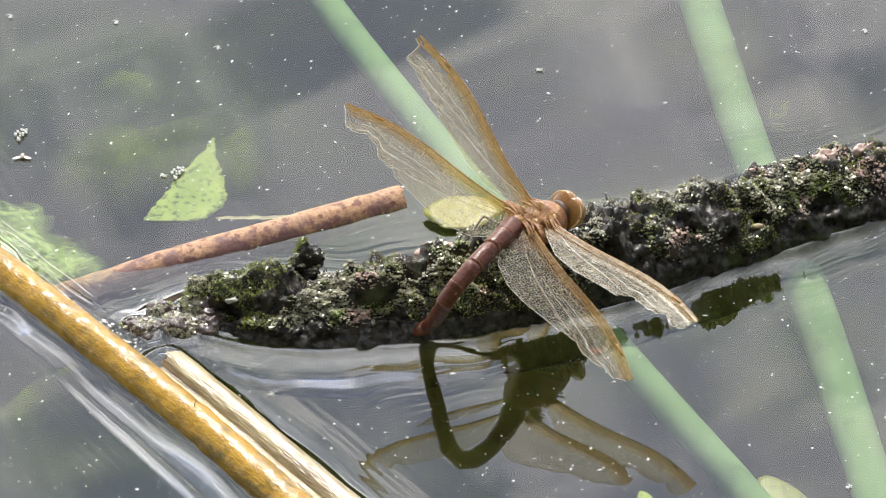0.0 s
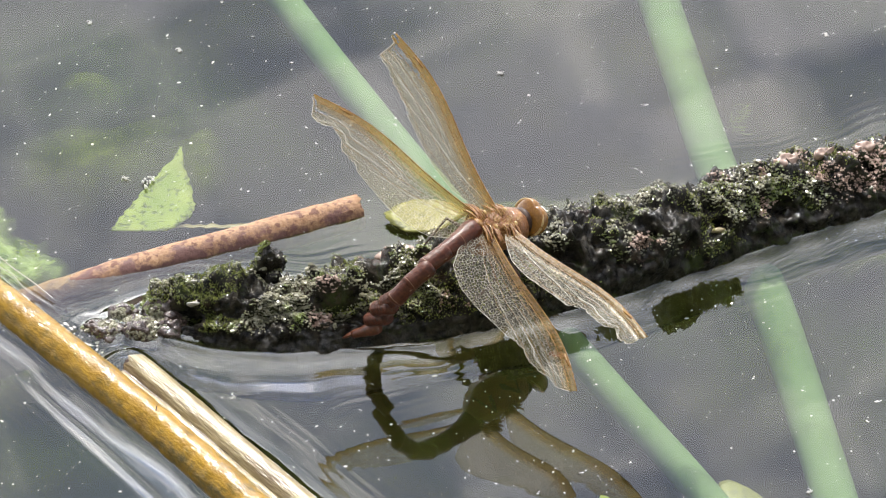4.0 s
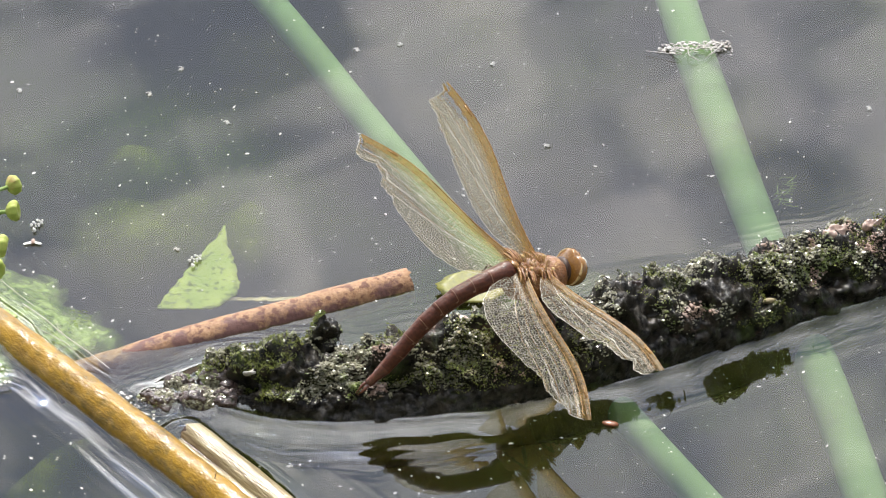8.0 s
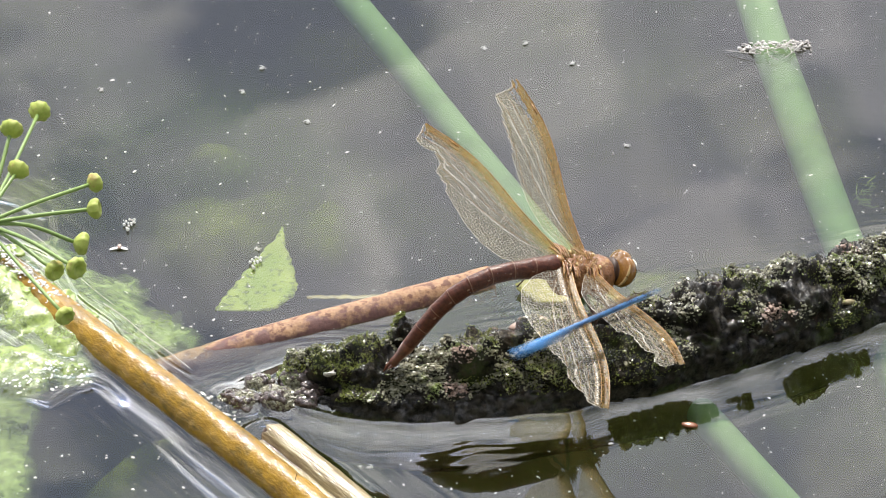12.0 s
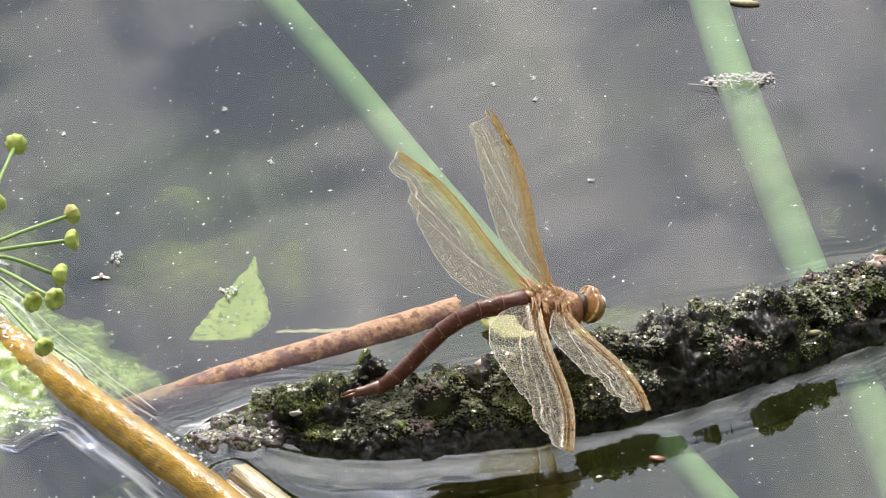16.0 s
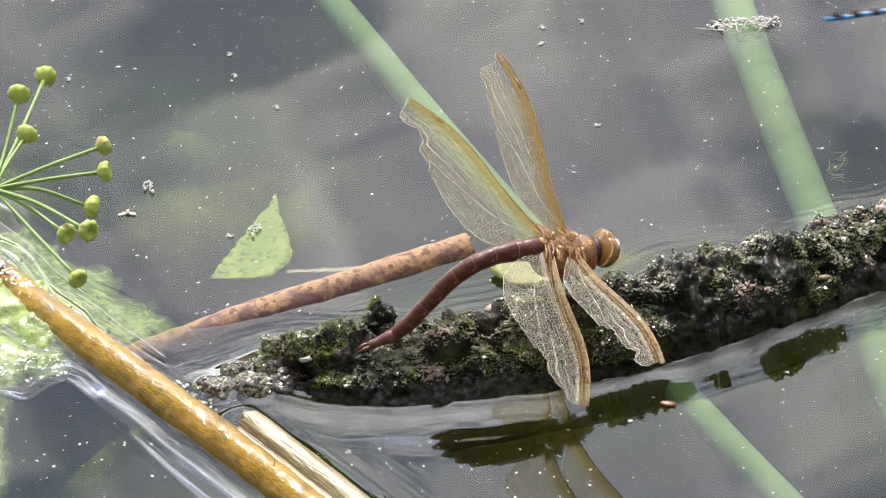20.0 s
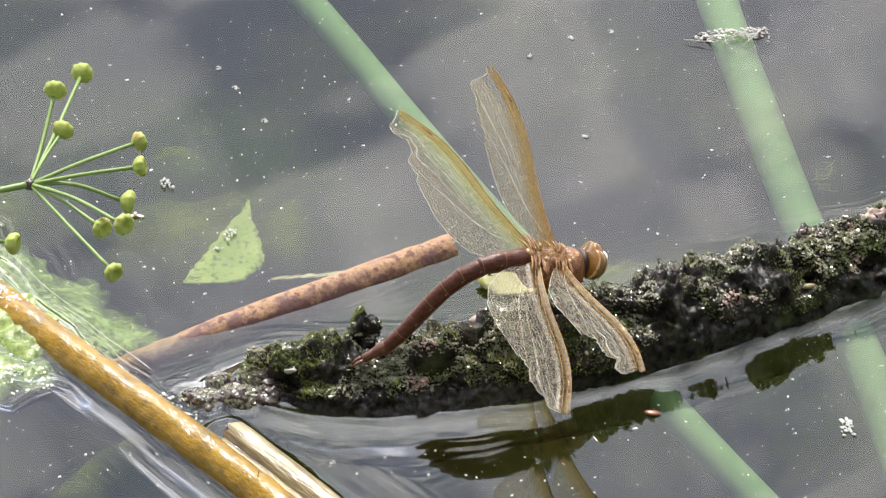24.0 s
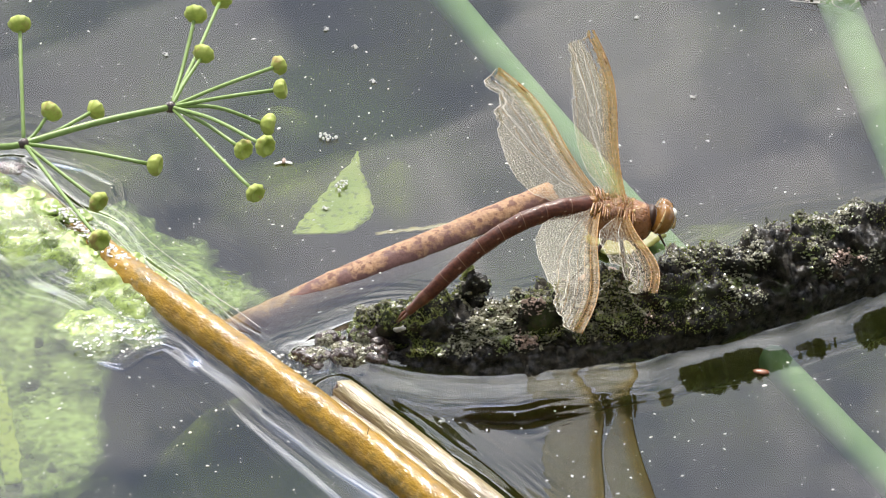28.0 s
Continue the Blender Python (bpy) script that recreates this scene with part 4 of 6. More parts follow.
# ---- algae mats ----
def build_mat(name, label, edge, height, bumps, z0, seed, material=ALGAE, holes=True, rim=0.004):
    """A lumpy slab inside an uneven closed outline given by a function of the plan."""
    step = 0.0007
    xs = np.arange(-0.150, -0.068, step)
    ys = np.arange(-0.135, 0.022, step)
    index, verts, faces, cover = {}, [], [], []
    off = Vector((seed * 3.1, seed * 1.7, 0))
    for i, x in enumerate(xs):
        for j, y in enumerate(ys):
            p = Vector((x, y, 0))
            d = edge(x, y) + 0.006 * noise.noise(p * 110 + off) + 0.0034 * noise.noise(p * 330 + off)
            if holes and noise.noise(p * 150 + off) + 0.5 * noise.noise(p * 420 + off) > 0.62:
                d = -1
            if d > 0:
                z = z0 + min(height, height * d / 0.008) + bumps * (noise.noise(p * 160 + off) + 0.6 * noise.noise(p * 480 + off))
                index[i, j] = len(verts)
                verts.append((x, y, z))
                cover.append(min(1.0, d / rim))
    top = len(verts)
    cover += cover
    verts += [(x, y, z0 - 0.0025) for x, y, z in verts]
    used = {}
    for (i, j), a in index.items():
        quad = [index.get(q) for q in ((i, j), (i + 1, j), (i + 1, j + 1), (i, j + 1))]
        if None not in quad:
            faces.append(tuple(quad))
            faces.append(tuple(top + q for q in quad[::-1]))
            for e in zip(quad, quad[1:] + quad[:1]):
                used[e] = used.get(e, 0) + 1
    for (a, b) in list(used):
        if (b, a) not in used:
            faces.append((b, a, top + a, top + b))
    beside = {}
    for (a, b) in used:
        if (b, a) not in used:
            beside.setdefault(a, []).append(b)
            beside.setdefault(b, []).append(a)
    for _ in range(2):                          # round off the rim
        moved = {a: [sum(verts[q][c] for q in [a, *near]) / (len(near) + 1) for c in (0, 1)] for a, near in beside.items()}
        for a, (x, y) in moved.items():
            verts[a] = (x, y, verts[a][2])
            verts[top + a] = (x, y, verts[top + a][2])
    mat_thing = tagged(new(name), label, "algae")
    mat_mesh = sheet_mesh("mat", verts, faces, material, mat_thing).data
    mat_mesh.attributes.new("cover", "FLOAT", "POINT").data.foreach_set("value", cover)
    return mat_thing


def capsule(ax, ay, bx, by, r0, r1):
    def d(x, y):
        dx, dy = bx - ax, by - ay
        t = min(1, max(0, ((x - ax) * dx + (y - ay) * dy) / (dx * dx + dy * dy)))
        return r0 + (r1 - r0) * t - math.hypot(x - ax - t * dx, y - ay - t * dy)
    return d


near_cane = capsule(-0.138, 0.006, -0.101, -0.033, 0.013, 0.008)
far_lobe = capsule(-0.112, -0.006, -0.080, -0.030, 0.014, 0.0065)
big_mat = capsule(-0.134, -0.036, -0.124, -0.082, 0.029, 0.016)
RIDGE = build_mat("algae_ridge", "bright green slimy algae draped over a cane", near_cane, 0.0022, 0.0003, 0.0000, 1, ALGAE, True)
build_mat("algae_lobe", "pale green algae film afloat beside a cane", far_lobe, 0.0006, 0.0003, -0.0022, 2, ALGAE_DEEP)
build_mat("algae_mat", "wide pale green algae mat just under the surface", big_mat, 0.0006, 0.0003, -0.0045, 3, ALGAE_DEEP)
build_mat("algae_patch", "green algae patch washed over with water", capsule(-0.114, -0.038, -0.102, -0.043, 0.009, 0.006), 0.0010, 0.0003, -0.0004, 4)


def build_weed(x, y, z, long, wide, turn, seed):
    """A soft cloud of sunken weed: a low lumpy dome that thins out at its rim."""
    weed = tagged(new("sunken_weed"), "dim olive cloud of weed deep under the water", "weed", group="sunken weed")
    verts, faces, cover, n, m = [], [], [], 48, 16
    for k in range(m + 1):
        f = k / m
        for j in range(n):
            a = j / n * 2 * math.pi
            r = f * (1 + 0.35 * noise.noise(Vector((math.cos(a) * 1.3, math.sin(a) * 1.3, seed))))
            px, py = r * math.cos(a) * long, r * math.sin(a) * wide
            verts.append((px, py, 0.006 * (1 - f * f) + 0.002 * noise.noise(Vector((px * 90, py * 90, seed)))))
            cover.append((1 - f) ** 1.3)
    for k in range(m):
        for j in range(n):
            faces.append((k * n + j, (k + 1) * n + j, (k + 1) * n + (j + 1) % n, k * n + (j + 1) % n))
    me = sheet_mesh("tuft", verts, faces, WEED, weed).data
    me.attributes.new("cover", "FLOAT", "POINT").data.foreach_set("value", cover)
    weed.matrix_world = pose(x, y, z, 0, 0, turn)


for row in ((-0.073, 0.060, -0.022, 0.011, 0.009, 10, 1.0), (-0.070, 0.036, -0.026, 0.026, 0.018, 30, 2.0), (-0.047, 0.040, -0.028, 0.010, 0.016, 0, 3.0), (-0.088, -0.062, -0.018, 0.006, 0.022, -32, 4.0),
            (-0.118, 0.045, -0.026, 0.020, 0.016, 0, 5.0), (-0.084, -0.020, -0.016, 0.020, 0.008, -40, 6.0), (0.110, 0.005, -0.026, 0.012, 0.022, 15, 7.0), (0.030, 0.020, -0.030, 0.016, 0.012, 40, 8.0)):
    build_weed(*row)


def build_ridge_details():
    """Bright clumps, a foam crust with painted glints where the cane breaks through algae."""
    rng = random.Random(31)
    for k in range(7):
        f = k / 6
        bm = bmesh.new()
        c = Vector((-0.131 + 0.030 * f + rng.gauss(0, 0.002), 0.006 - 0.034 * f + rng.gauss(0, 0.002), 0.0018))
        for v in ball(bm, c, (rng.uniform(0.003, 0.005), rng.uniform(0.002, 0.0035), 0.0006), None, 30, 18):
            v.co += Vector((noise.noise(v.co * 420), noise.noise(v.co * 420 + Vector((9, 0, 0))), 0.5 * noise.noise(v.co * 700))) * 0.0011
        part("clump", bm, SLIME, RIDGE, "yellow-green clump of algae")
    bm = bmesh.new()
    for k in range(220):
        f = rng.random()
        c = Vector((-0.122 + 0.0215 * f + rng.gauss(0, 0.0011), -0.0016 - 0.0265 * f + rng.gauss(0, 0.0011), 0.0030 + rng.uniform(0, 0.0006)))
        ball(bm, c, [rng.uniform(0.0002, 0.0007), rng.uniform(0.0002, 0.0006), rng.uniform(0.00006, 0.00012)], None, 7, 5, 0.5, 900)
    tagged(part("foam_glint_crust", bm, FOAM, RIDGE, "whitish crust of foam and painted wet glints"), kind="stuff")


build_ridge_details()


def build_glint_clots():
    """White clots shaped as sun glints between the cane and the algae."""
    rng = random.Random(77)
    glint_clots = tagged(new("glint_clots"), "white clots standing in for sun glints among green algae", "foam")
    for cx, cy, n, spread in ((-0.1065, -0.0445, 34, 0.0030), (-0.1000, -0.0475, 22, 0.0018), (-0.1130, -0.0490, 20, 0.0020), (-0.0660, -0.0610, 30, 0.0022), (-0.0700, -0.0560, 22, 0.0020)):
        bm = bmesh.new()
        for _ in range(n):
            c = Vector((cx + rng.gauss(0, spread), cy + rng.gauss(0, spread), 0.0012 + rng.uniform(0, 0.0006)))
            r = rng.uniform(0.00012, 0.00042)
            ball(bm, c, (r * rng.uniform(0.8, 2.0), r, r * 0.25), Matrix.Rotation(rng.uniform(0, 3), 4, "Z"), 9, 6, 0.5, 1400)
        part("clot", bm, FLUFF, glint_clots)


build_glint_clots()


def build_strands():
    """Long pale threads of algae combed along the cane, and a curl at the lobe's end."""
    rng = random.Random(11)
    tuft = tagged(new("algae_threads"), "long pale wet algae threads combed along a cane", "algae")
    for ax, ay, bx, by, z in ((-0.1030, -0.0170, -0.0735, -0.0550, 0.0010), (-0.1010, -0.0205, -0.0740, -0.0553, 0.0012), (-0.0980, -0.0230, -0.0742, -0.0470, 0.0008), (-0.1250, 0.0080, -0.0960, -0.0290, 0.0046),
                              (-0.1290, 0.0090, -0.1010, -0.0230, 0.0050), (-0.1210, 0.0100, -0.0930, -0.0210, 0.0036), (-0.0955, -0.0200, -0.0745, -0.0440, 0.0006)):
        a, b = Vector((ax, ay, z)), Vector((bx, by, 0.0008))
        mids = [a.lerp(b, f) + Vector((rng.gauss(0, 0.0005), rng.gauss(0, 0.0005), 0.0003)) for f in (0.25, 0.5, 0.75)]
        bm = bmesh.new()
        tube(bm, spline([a, *mids, b], 24), rng.uniform(0.00007, 0.00013), 5)
        part("thread", bm, FOAM, tuft)
    curls = tagged(new("algae_threads"), "thin olive algae hairs at the end of a floating film", "algae")
    for k in range(14):
        f, r = rng.uniform(-1.6, 1.6), rng.uniform(0.0012, 0.0045)
        c = Vector((-0.0835 + rng.gauss(0, 0.0015), -0.0270 + rng.gauss(0, 0.0015), 0.0005))
        bm = bmesh.new()
        tube(bm, spline([c + Vector((r * math.cos(f + q) + rng.gauss(0, 0.0002), r * math.sin(f + q), 0)) for q in (-0.4, 0, 0.3, 0.6)], 12), 0.00005, 4)
        part("thread", bm, SLIME, curls)


build_strands()


def build_tuft():
    """A wisp of algae hairs beside the thick reed."""
    rng = random.Random(41)
    tuft = tagged(new("algae_tuft"), "wisp of dull olive algae hairs beside a green reed", "algae")
    for k in range(22):
        c = Vector((0.0798 + rng.gauss(0, 0.0010), 0.0235 + rng.gauss(0, 0.0024), -0.0003))
        a = rng.uniform(-0.6, 1.6)
        d = Vector((math.cos(a), math.sin(a), 0)) * rng.uniform(0.0015, 0.0036)
        bm = bmesh.new()
        tube(bm, spline([c, c + d * 0.5 + Vector((rng.gauss(0, 0.0004), rng.gauss(0, 0.0004), 0)), c + d], 6), 0.00006, 4)
        part("hair", bm, SLIME, tuft)


build_tuft()


# ---- floating specks ----
def build_specks():
    vs, fs = [], []
    rng = random.Random(7)
    for k in range(3600):
        x, y = rng.uniform(-0.18, 0.16), rng.uniform(-0.135, 0.125)
        r = rng.choice((0.00008, 0.00009, 0.00011, 0.00013, 0.00016, 0.00022)) * rng.uniform(0.7, 1.4)
        b = len(vs)
        c = Vector((x, y, 0.0001))
        turn = Matrix.Rotation(rng.uniform(0, 6.28), 3, "Z")
        long = rng.uniform(0.8, 2.0)
        rim = [0.9 * q + rng.uniform(-0.3, 0.3) for q in range(7)]
        for d in [(long * math.cos(a), math.sin(a), 0) for a in rim] + [(0, 0, 0.35), (0, 0, -0.35)]:
            vs.append(tuple(c + turn @ Vector(d) * r * rng.uniform(0.5, 1.5)))
        for q in range(7):
            fs.append((b + q, b + (q + 1) % 7, b + 7))
            fs.append((b + (q + 1) % 7, b + q, b + 8))
    return tagged(sheet_mesh("floating_dust", vs, fs, FLUFF, None, False), "tiny white specks of dust on the water", "dust", kind="stuff")


DUST = build_specks()


def build_fluff(label="white scrap of seed fluff afloat"):
    fluff = tagged(new("seed_fluff"), label, "seed fluff", group="scraps of fluff on the water")
    bm = bmesh.new()
    ball(bm, (0, 0, 0.00015), (0.0007, 0.0004, 0.00012), None, 16, 9, 0.9, 1800)
    part("core", bm, FLUFF, fluff)
    for k in range(7):
        bm = bmesh.new()
        a, b = random.uniform(0, 6.28), random.uniform(0.4, 1.0)
        tube(bm, [(0, 0, 0.0003), (0.0007 * b * math.cos(a), 0.0007 * b * math.sin(a), 0.0004), (0.0013 * b * math.cos(a + 0.5), 0.0013 * b * math.sin(a + 0.5), 0.0003)], [0.00013, 0.00009, 0.00004], 5)
        part("hair", bm, FLUFF, fluff)
    return fluff


def build_gnat():
    gnat = tagged(new("gnat"), "drowned gnat with spread white wings afloat", "gnat")
    bm = bmesh.new()
    ball(bm, (0, 0, 0.0004), (0.0005, 0.0011, 0.0004), None, 12, 8, 0.5, 1800)
    part("body", bm, WORN, gnat)
    for s, r in ((1, 0.0012), (-1, 0.0013)):
        bm = bmesh.new()
        ball(bm, (0, 0, 0), (r, 0.00045, 0.00012), None, 14, 8, 0.2, 1500)
        part("wing", bm, FLUFF, gnat, "white wing").matrix_basis = pose(0.0011 * s, -0.0006, 0.0004, 0, 0, -22 * s)
    return gnat


GNAT = build_gnat()
FLUFF_THING = build_fluff()
FLUFF_PAIR = [copy_thing(FLUFF_THING, pose(0, 0, 0)), copy_thing(FLUFF_THING, pose(0, 0, 0))]
for x, y, turn in ((-0.0620, 0.0712, 30), (-0.0505, 0.0499, 80), (-0.0330, -0.0775, 10), (0.0250, 0.0410, 140), (0.0122, 0.0734, 200), (-0.1003, 0.0624, 60), (0.0928, -0.1087, 15), (-0.0609, 0.0010, 120), (0.1020, 0.0560, 75)):
    tagged(copy_thing(FLUFF_THING, pose(x, y, 0, 0, 0, turn)), "white scrap of seed fluff afloat")


def build_scrap(name, label, material, size, at, category):
    """A crumpled flat scrap with some thickness."""
    scrap = tagged(new(name), label, category)
    bm = bmesh.new()
    vs = ball(bm, (0, 0, 0), size, None, 18, 8, 0.5, 160)
    for v in vs:
        v.co.x += 0.15 * size[0] * noise.noise(v.co * 500)
    part("flake", bm, material, scrap)
    scrap.matrix_world = at
    return scrap


build_scrap("sunken_leaf", "yellow leaf scrap under the water surface", YELLOW_LEAF, (0.0042, 0.0080, 0.0006), pose(0.0790, -0.1100, -0.0035, 4, 0, 35), "leaf")
build_scrap("green_scrap", "bright green leaf scrap at the water surface", LEAF, (0.0026, 0.0075, 0.0006), pose(0.0495, -0.1170, -0.0010, 0, 0, 12), "leaf")
build_scrap("orange_flake", "tiny orange flake floating beside the log", ORANGE_FLAKE, (0.0019, 0.0009, 0.0004), pose(0.0377, -0.0626, 0.0004, 0, 0, -12), "flake")


def build_foam_scrap():
    scrap = tagged(new("foam_scrap"), "ragged patch of whitish foam afloat", "foam")
    for k in range(30):
        bm = bmesh.new()
        a, r = random.uniform(0, 6.28), random.uniform(0, 0.0036)
        ball(bm, (0.5 * r * math.cos(a), r * math.sin(a), 0.0003), [random.uniform(0.0002, 0.0006), random.uniform(0.0002, 0.0005), 0.0002], None, 8, 6, 0.6, 1500)
        part("bubble", bm, FLUFF, scrap)
    return scrap


FOAM_SCRAP = build_foam_scrap()


def build_bubbles():
    cluster = tagged(new("bubble_cluster"), "cluster of white bubbles at the edge of a floating leaf", "bubbles")
    rng = random.Random(21)
    for k in range(14):
        bm = bmesh.new()
        r = rng.uniform(0.0002, 0.00045)
        ball(bm, (rng.gauss(0, 0.0008), rng.gauss(0, 0.0010), 0.0006), (r, r, r), None, 10, 7)
        part("bubble", bm, FLUFF, cluster)
    return cluster


BUBBLES = build_bubbles()
LONE_BUBBLES = tagged(copy_thing(BUBBLES, pose(-0.093, 0.009, 0)), "small raft of white bubbles on open water")
build_scrap("bark_scrap", "reddish pale scrap of bark wedged behind the log", WORN, (0.0050, 0.0022, 0.0010), pose(0.0015, -0.0392, 0.0098, 10, 0, 16), "bark")
build_scrap("drifting_straw", "pale straw scrap floating by a reed", STRAW, (0.0040, 0.0009, 0.0006), pose(0.0630, 0.1120, 0.0004, 0, 0, -8), "straw")
build_scrap("mud_lump", "wet brown lump at the end of the algae", WET_ROT, (0.0080, 0.0035, 0.0022), pose(-0.1370, 0.0165, 0.0005, 0, 0, -10), "lump")


# ---- fruiting water plant near the camera ----
SEED_NODE = Vector((-0.0846, -0.1197, 0.1200))
SEED_NODE_B = Vector((-0.1142, -0.1312, 0.1200))
SEED_TIPS = [(-0.0804, -0.0980, 0.1260), (-0.0790, -0.1060, 0.1220), (-0.0642, -0.1041, 0.1180), (-0.0633, -0.1201, 0.1240), (-0.0663, -0.1205, 0.1160),
             (-0.0701, -0.1363, 0.1220), (-0.0654, -0.1408, 0.1260), (-0.0672, -0.1480, 0.1200), (-0.0765, -0.0765, 0.1150)]
SEED_TIPS_B = [(-0.1158, -0.1058, 0.1300), (-0.1098, -0.1250, 0.1220), (-0.1014, -0.1184, 0.1180), (-0.0885, -0.1388, 0.1200), (-0.0995, -0.1458, 0.1170), (-0.0973, -0.1675, 0.1240)]


def build_seed_head():
    plant = tagged(new("water_plantain"), "green water plantain with round unripe fruits on thin stalks", "plant")
    bm = bmesh.new()
    tube(bm, spline([(-0.230, -0.180, -0.10), (-0.220, -0.175, 0.0), (-0.190, -0.160, 0.085), (-0.1323, -0.1392, 0.1190), SEED_NODE_B, (-0.099, -0.1250, 0.1205), SEED_NODE], 50), 0.0007, 8)
    part("stalk", bm, STALK, plant)
    for centre, tips in ((SEED_NODE, SEED_TIPS), (SEED_NODE_B, SEED_TIPS_B)):
        bm = bmesh.new()
        ball(bm, centre, (0.0013, 0.0013, 0.0012), None, 12, 8, 0.3, 600)
        part("node", bm, WET_ROT, plant, "brownish branching node")
        for tip in tips:
            tip = Vector(tip)
            bm = bmesh.new()
            mid = (centre + tip) / 2 + Vector((0, 0, random.uniform(-0.001, 0.002)))
            tube(bm, spline([centre, mid, tip], 10), 0.00042, 6)
            branch = part("branch", bm, STALK, plant)
            way = (tip - centre).normalized()
            bm = bmesh.new()
            turn = way.to_track_quat("Z", "Y").to_matrix().to_4x4()
            r = random.uniform(0.0020, 0.0024)
            vs = ball(bm, (0, 0, 0), (r, r, r * 0.72), None, 28, 16)
            for v in vs:                       # a ring of ribs with a dimple on top
                a = math.atan2(v.co.y, v.co.x)
                rim = math.hypot(v.co.x, v.co.y) / r
                v.co.z += 0.0004 * rim - (0.0016 * max(0, 1 - rim * 1.4) if v.co.z > 0 else 0)
                k = 1 + 0.08 * math.cos(a * 9) * rim + 0.06 * noise.noise(v.co * 900 + tip * 300)
                v.co.x *= k
                v.co.y *= k
            bmesh.ops.transform(bm, matrix=Matrix.Translation(tip + way * r * 0.6) @ turn, verts=bm.verts)
            part("fruit", bm, SEED, branch)
    return plant


PLANT = build_seed_head()


# ---- the dragonfly ----
WING_TIPS = {"far_fore": (-0.0086, 0.0423, 0.0187), "far_hind": (-0.0268, 0.0405, 0.0050), "near_fore": (0.0039, -0.0473, 0.0095), "near_hind": (-0.0090, -0.0476, -0.0048)}
# chord along the wing (part of its length, chord in mm); torn tips
CHORDS = {"far_fore": [(0, 2.0), (0.08, 4.5), (0.2, 7.4), (0.35, 9.2), (0.5, 10.0), (0.65, 10.2), (0.78, 9.6), (0.84, 8.8), (0.87, 8.0), (0.90, 8.2), (0.945, 7.4), (0.957, 2.6), (0.97, 2.4), (1, 1.6)],
          "far_hind": [(0, 5.2), (0.06, 10.2), (0.15, 13.4), (0.28, 14.8), (0.42, 14.8), (0.55, 13.8), (0.68, 12.4), (0.74, 11.4), (0.765, 8.6), (0.80, 8.0), (0.84, 6.6), (0.88, 7.6), (0.95, 7.0), (0.97, 3.8), (1, 0.9)],
          "near_fore": [(0, 2.0), (0.08, 4.5), (0.2, 7.6), (0.35, 9.2), (0.5, 9.6), (0.62, 10.0), (0.68, 8.2), (0.76, 8.7), (0.84, 7.8), (0.87, 5.8), (0.93, 7.2), (0.98, 6.4), (1, 4.8)],
          "near_hind": [(0, 4.5), (0.06, 9.2), (0.15, 12.4), (0.28, 13.8), (0.42, 13.4), (0.55, 12.0), (0.68, 10.6), (0.72, 9.8), (0.76, 10.2), (0.85, 8.2), (0.90, 6.0), (0.95, 5.2), (1, 2.0)]}

SLITS = {"far_fore": (0.72, 5, 12), "far_hind": (0.86, 11, 17)}          # from this part of the length on, first and last strip at the tip


def chord_at(rows, s):
    for (a, ca), (b, cb) in zip(rows, rows[1:]):
        if a <= s <= b:
            return ca + (cb - ca) * (s - a) / (b - a)
    return rows[-1][1]


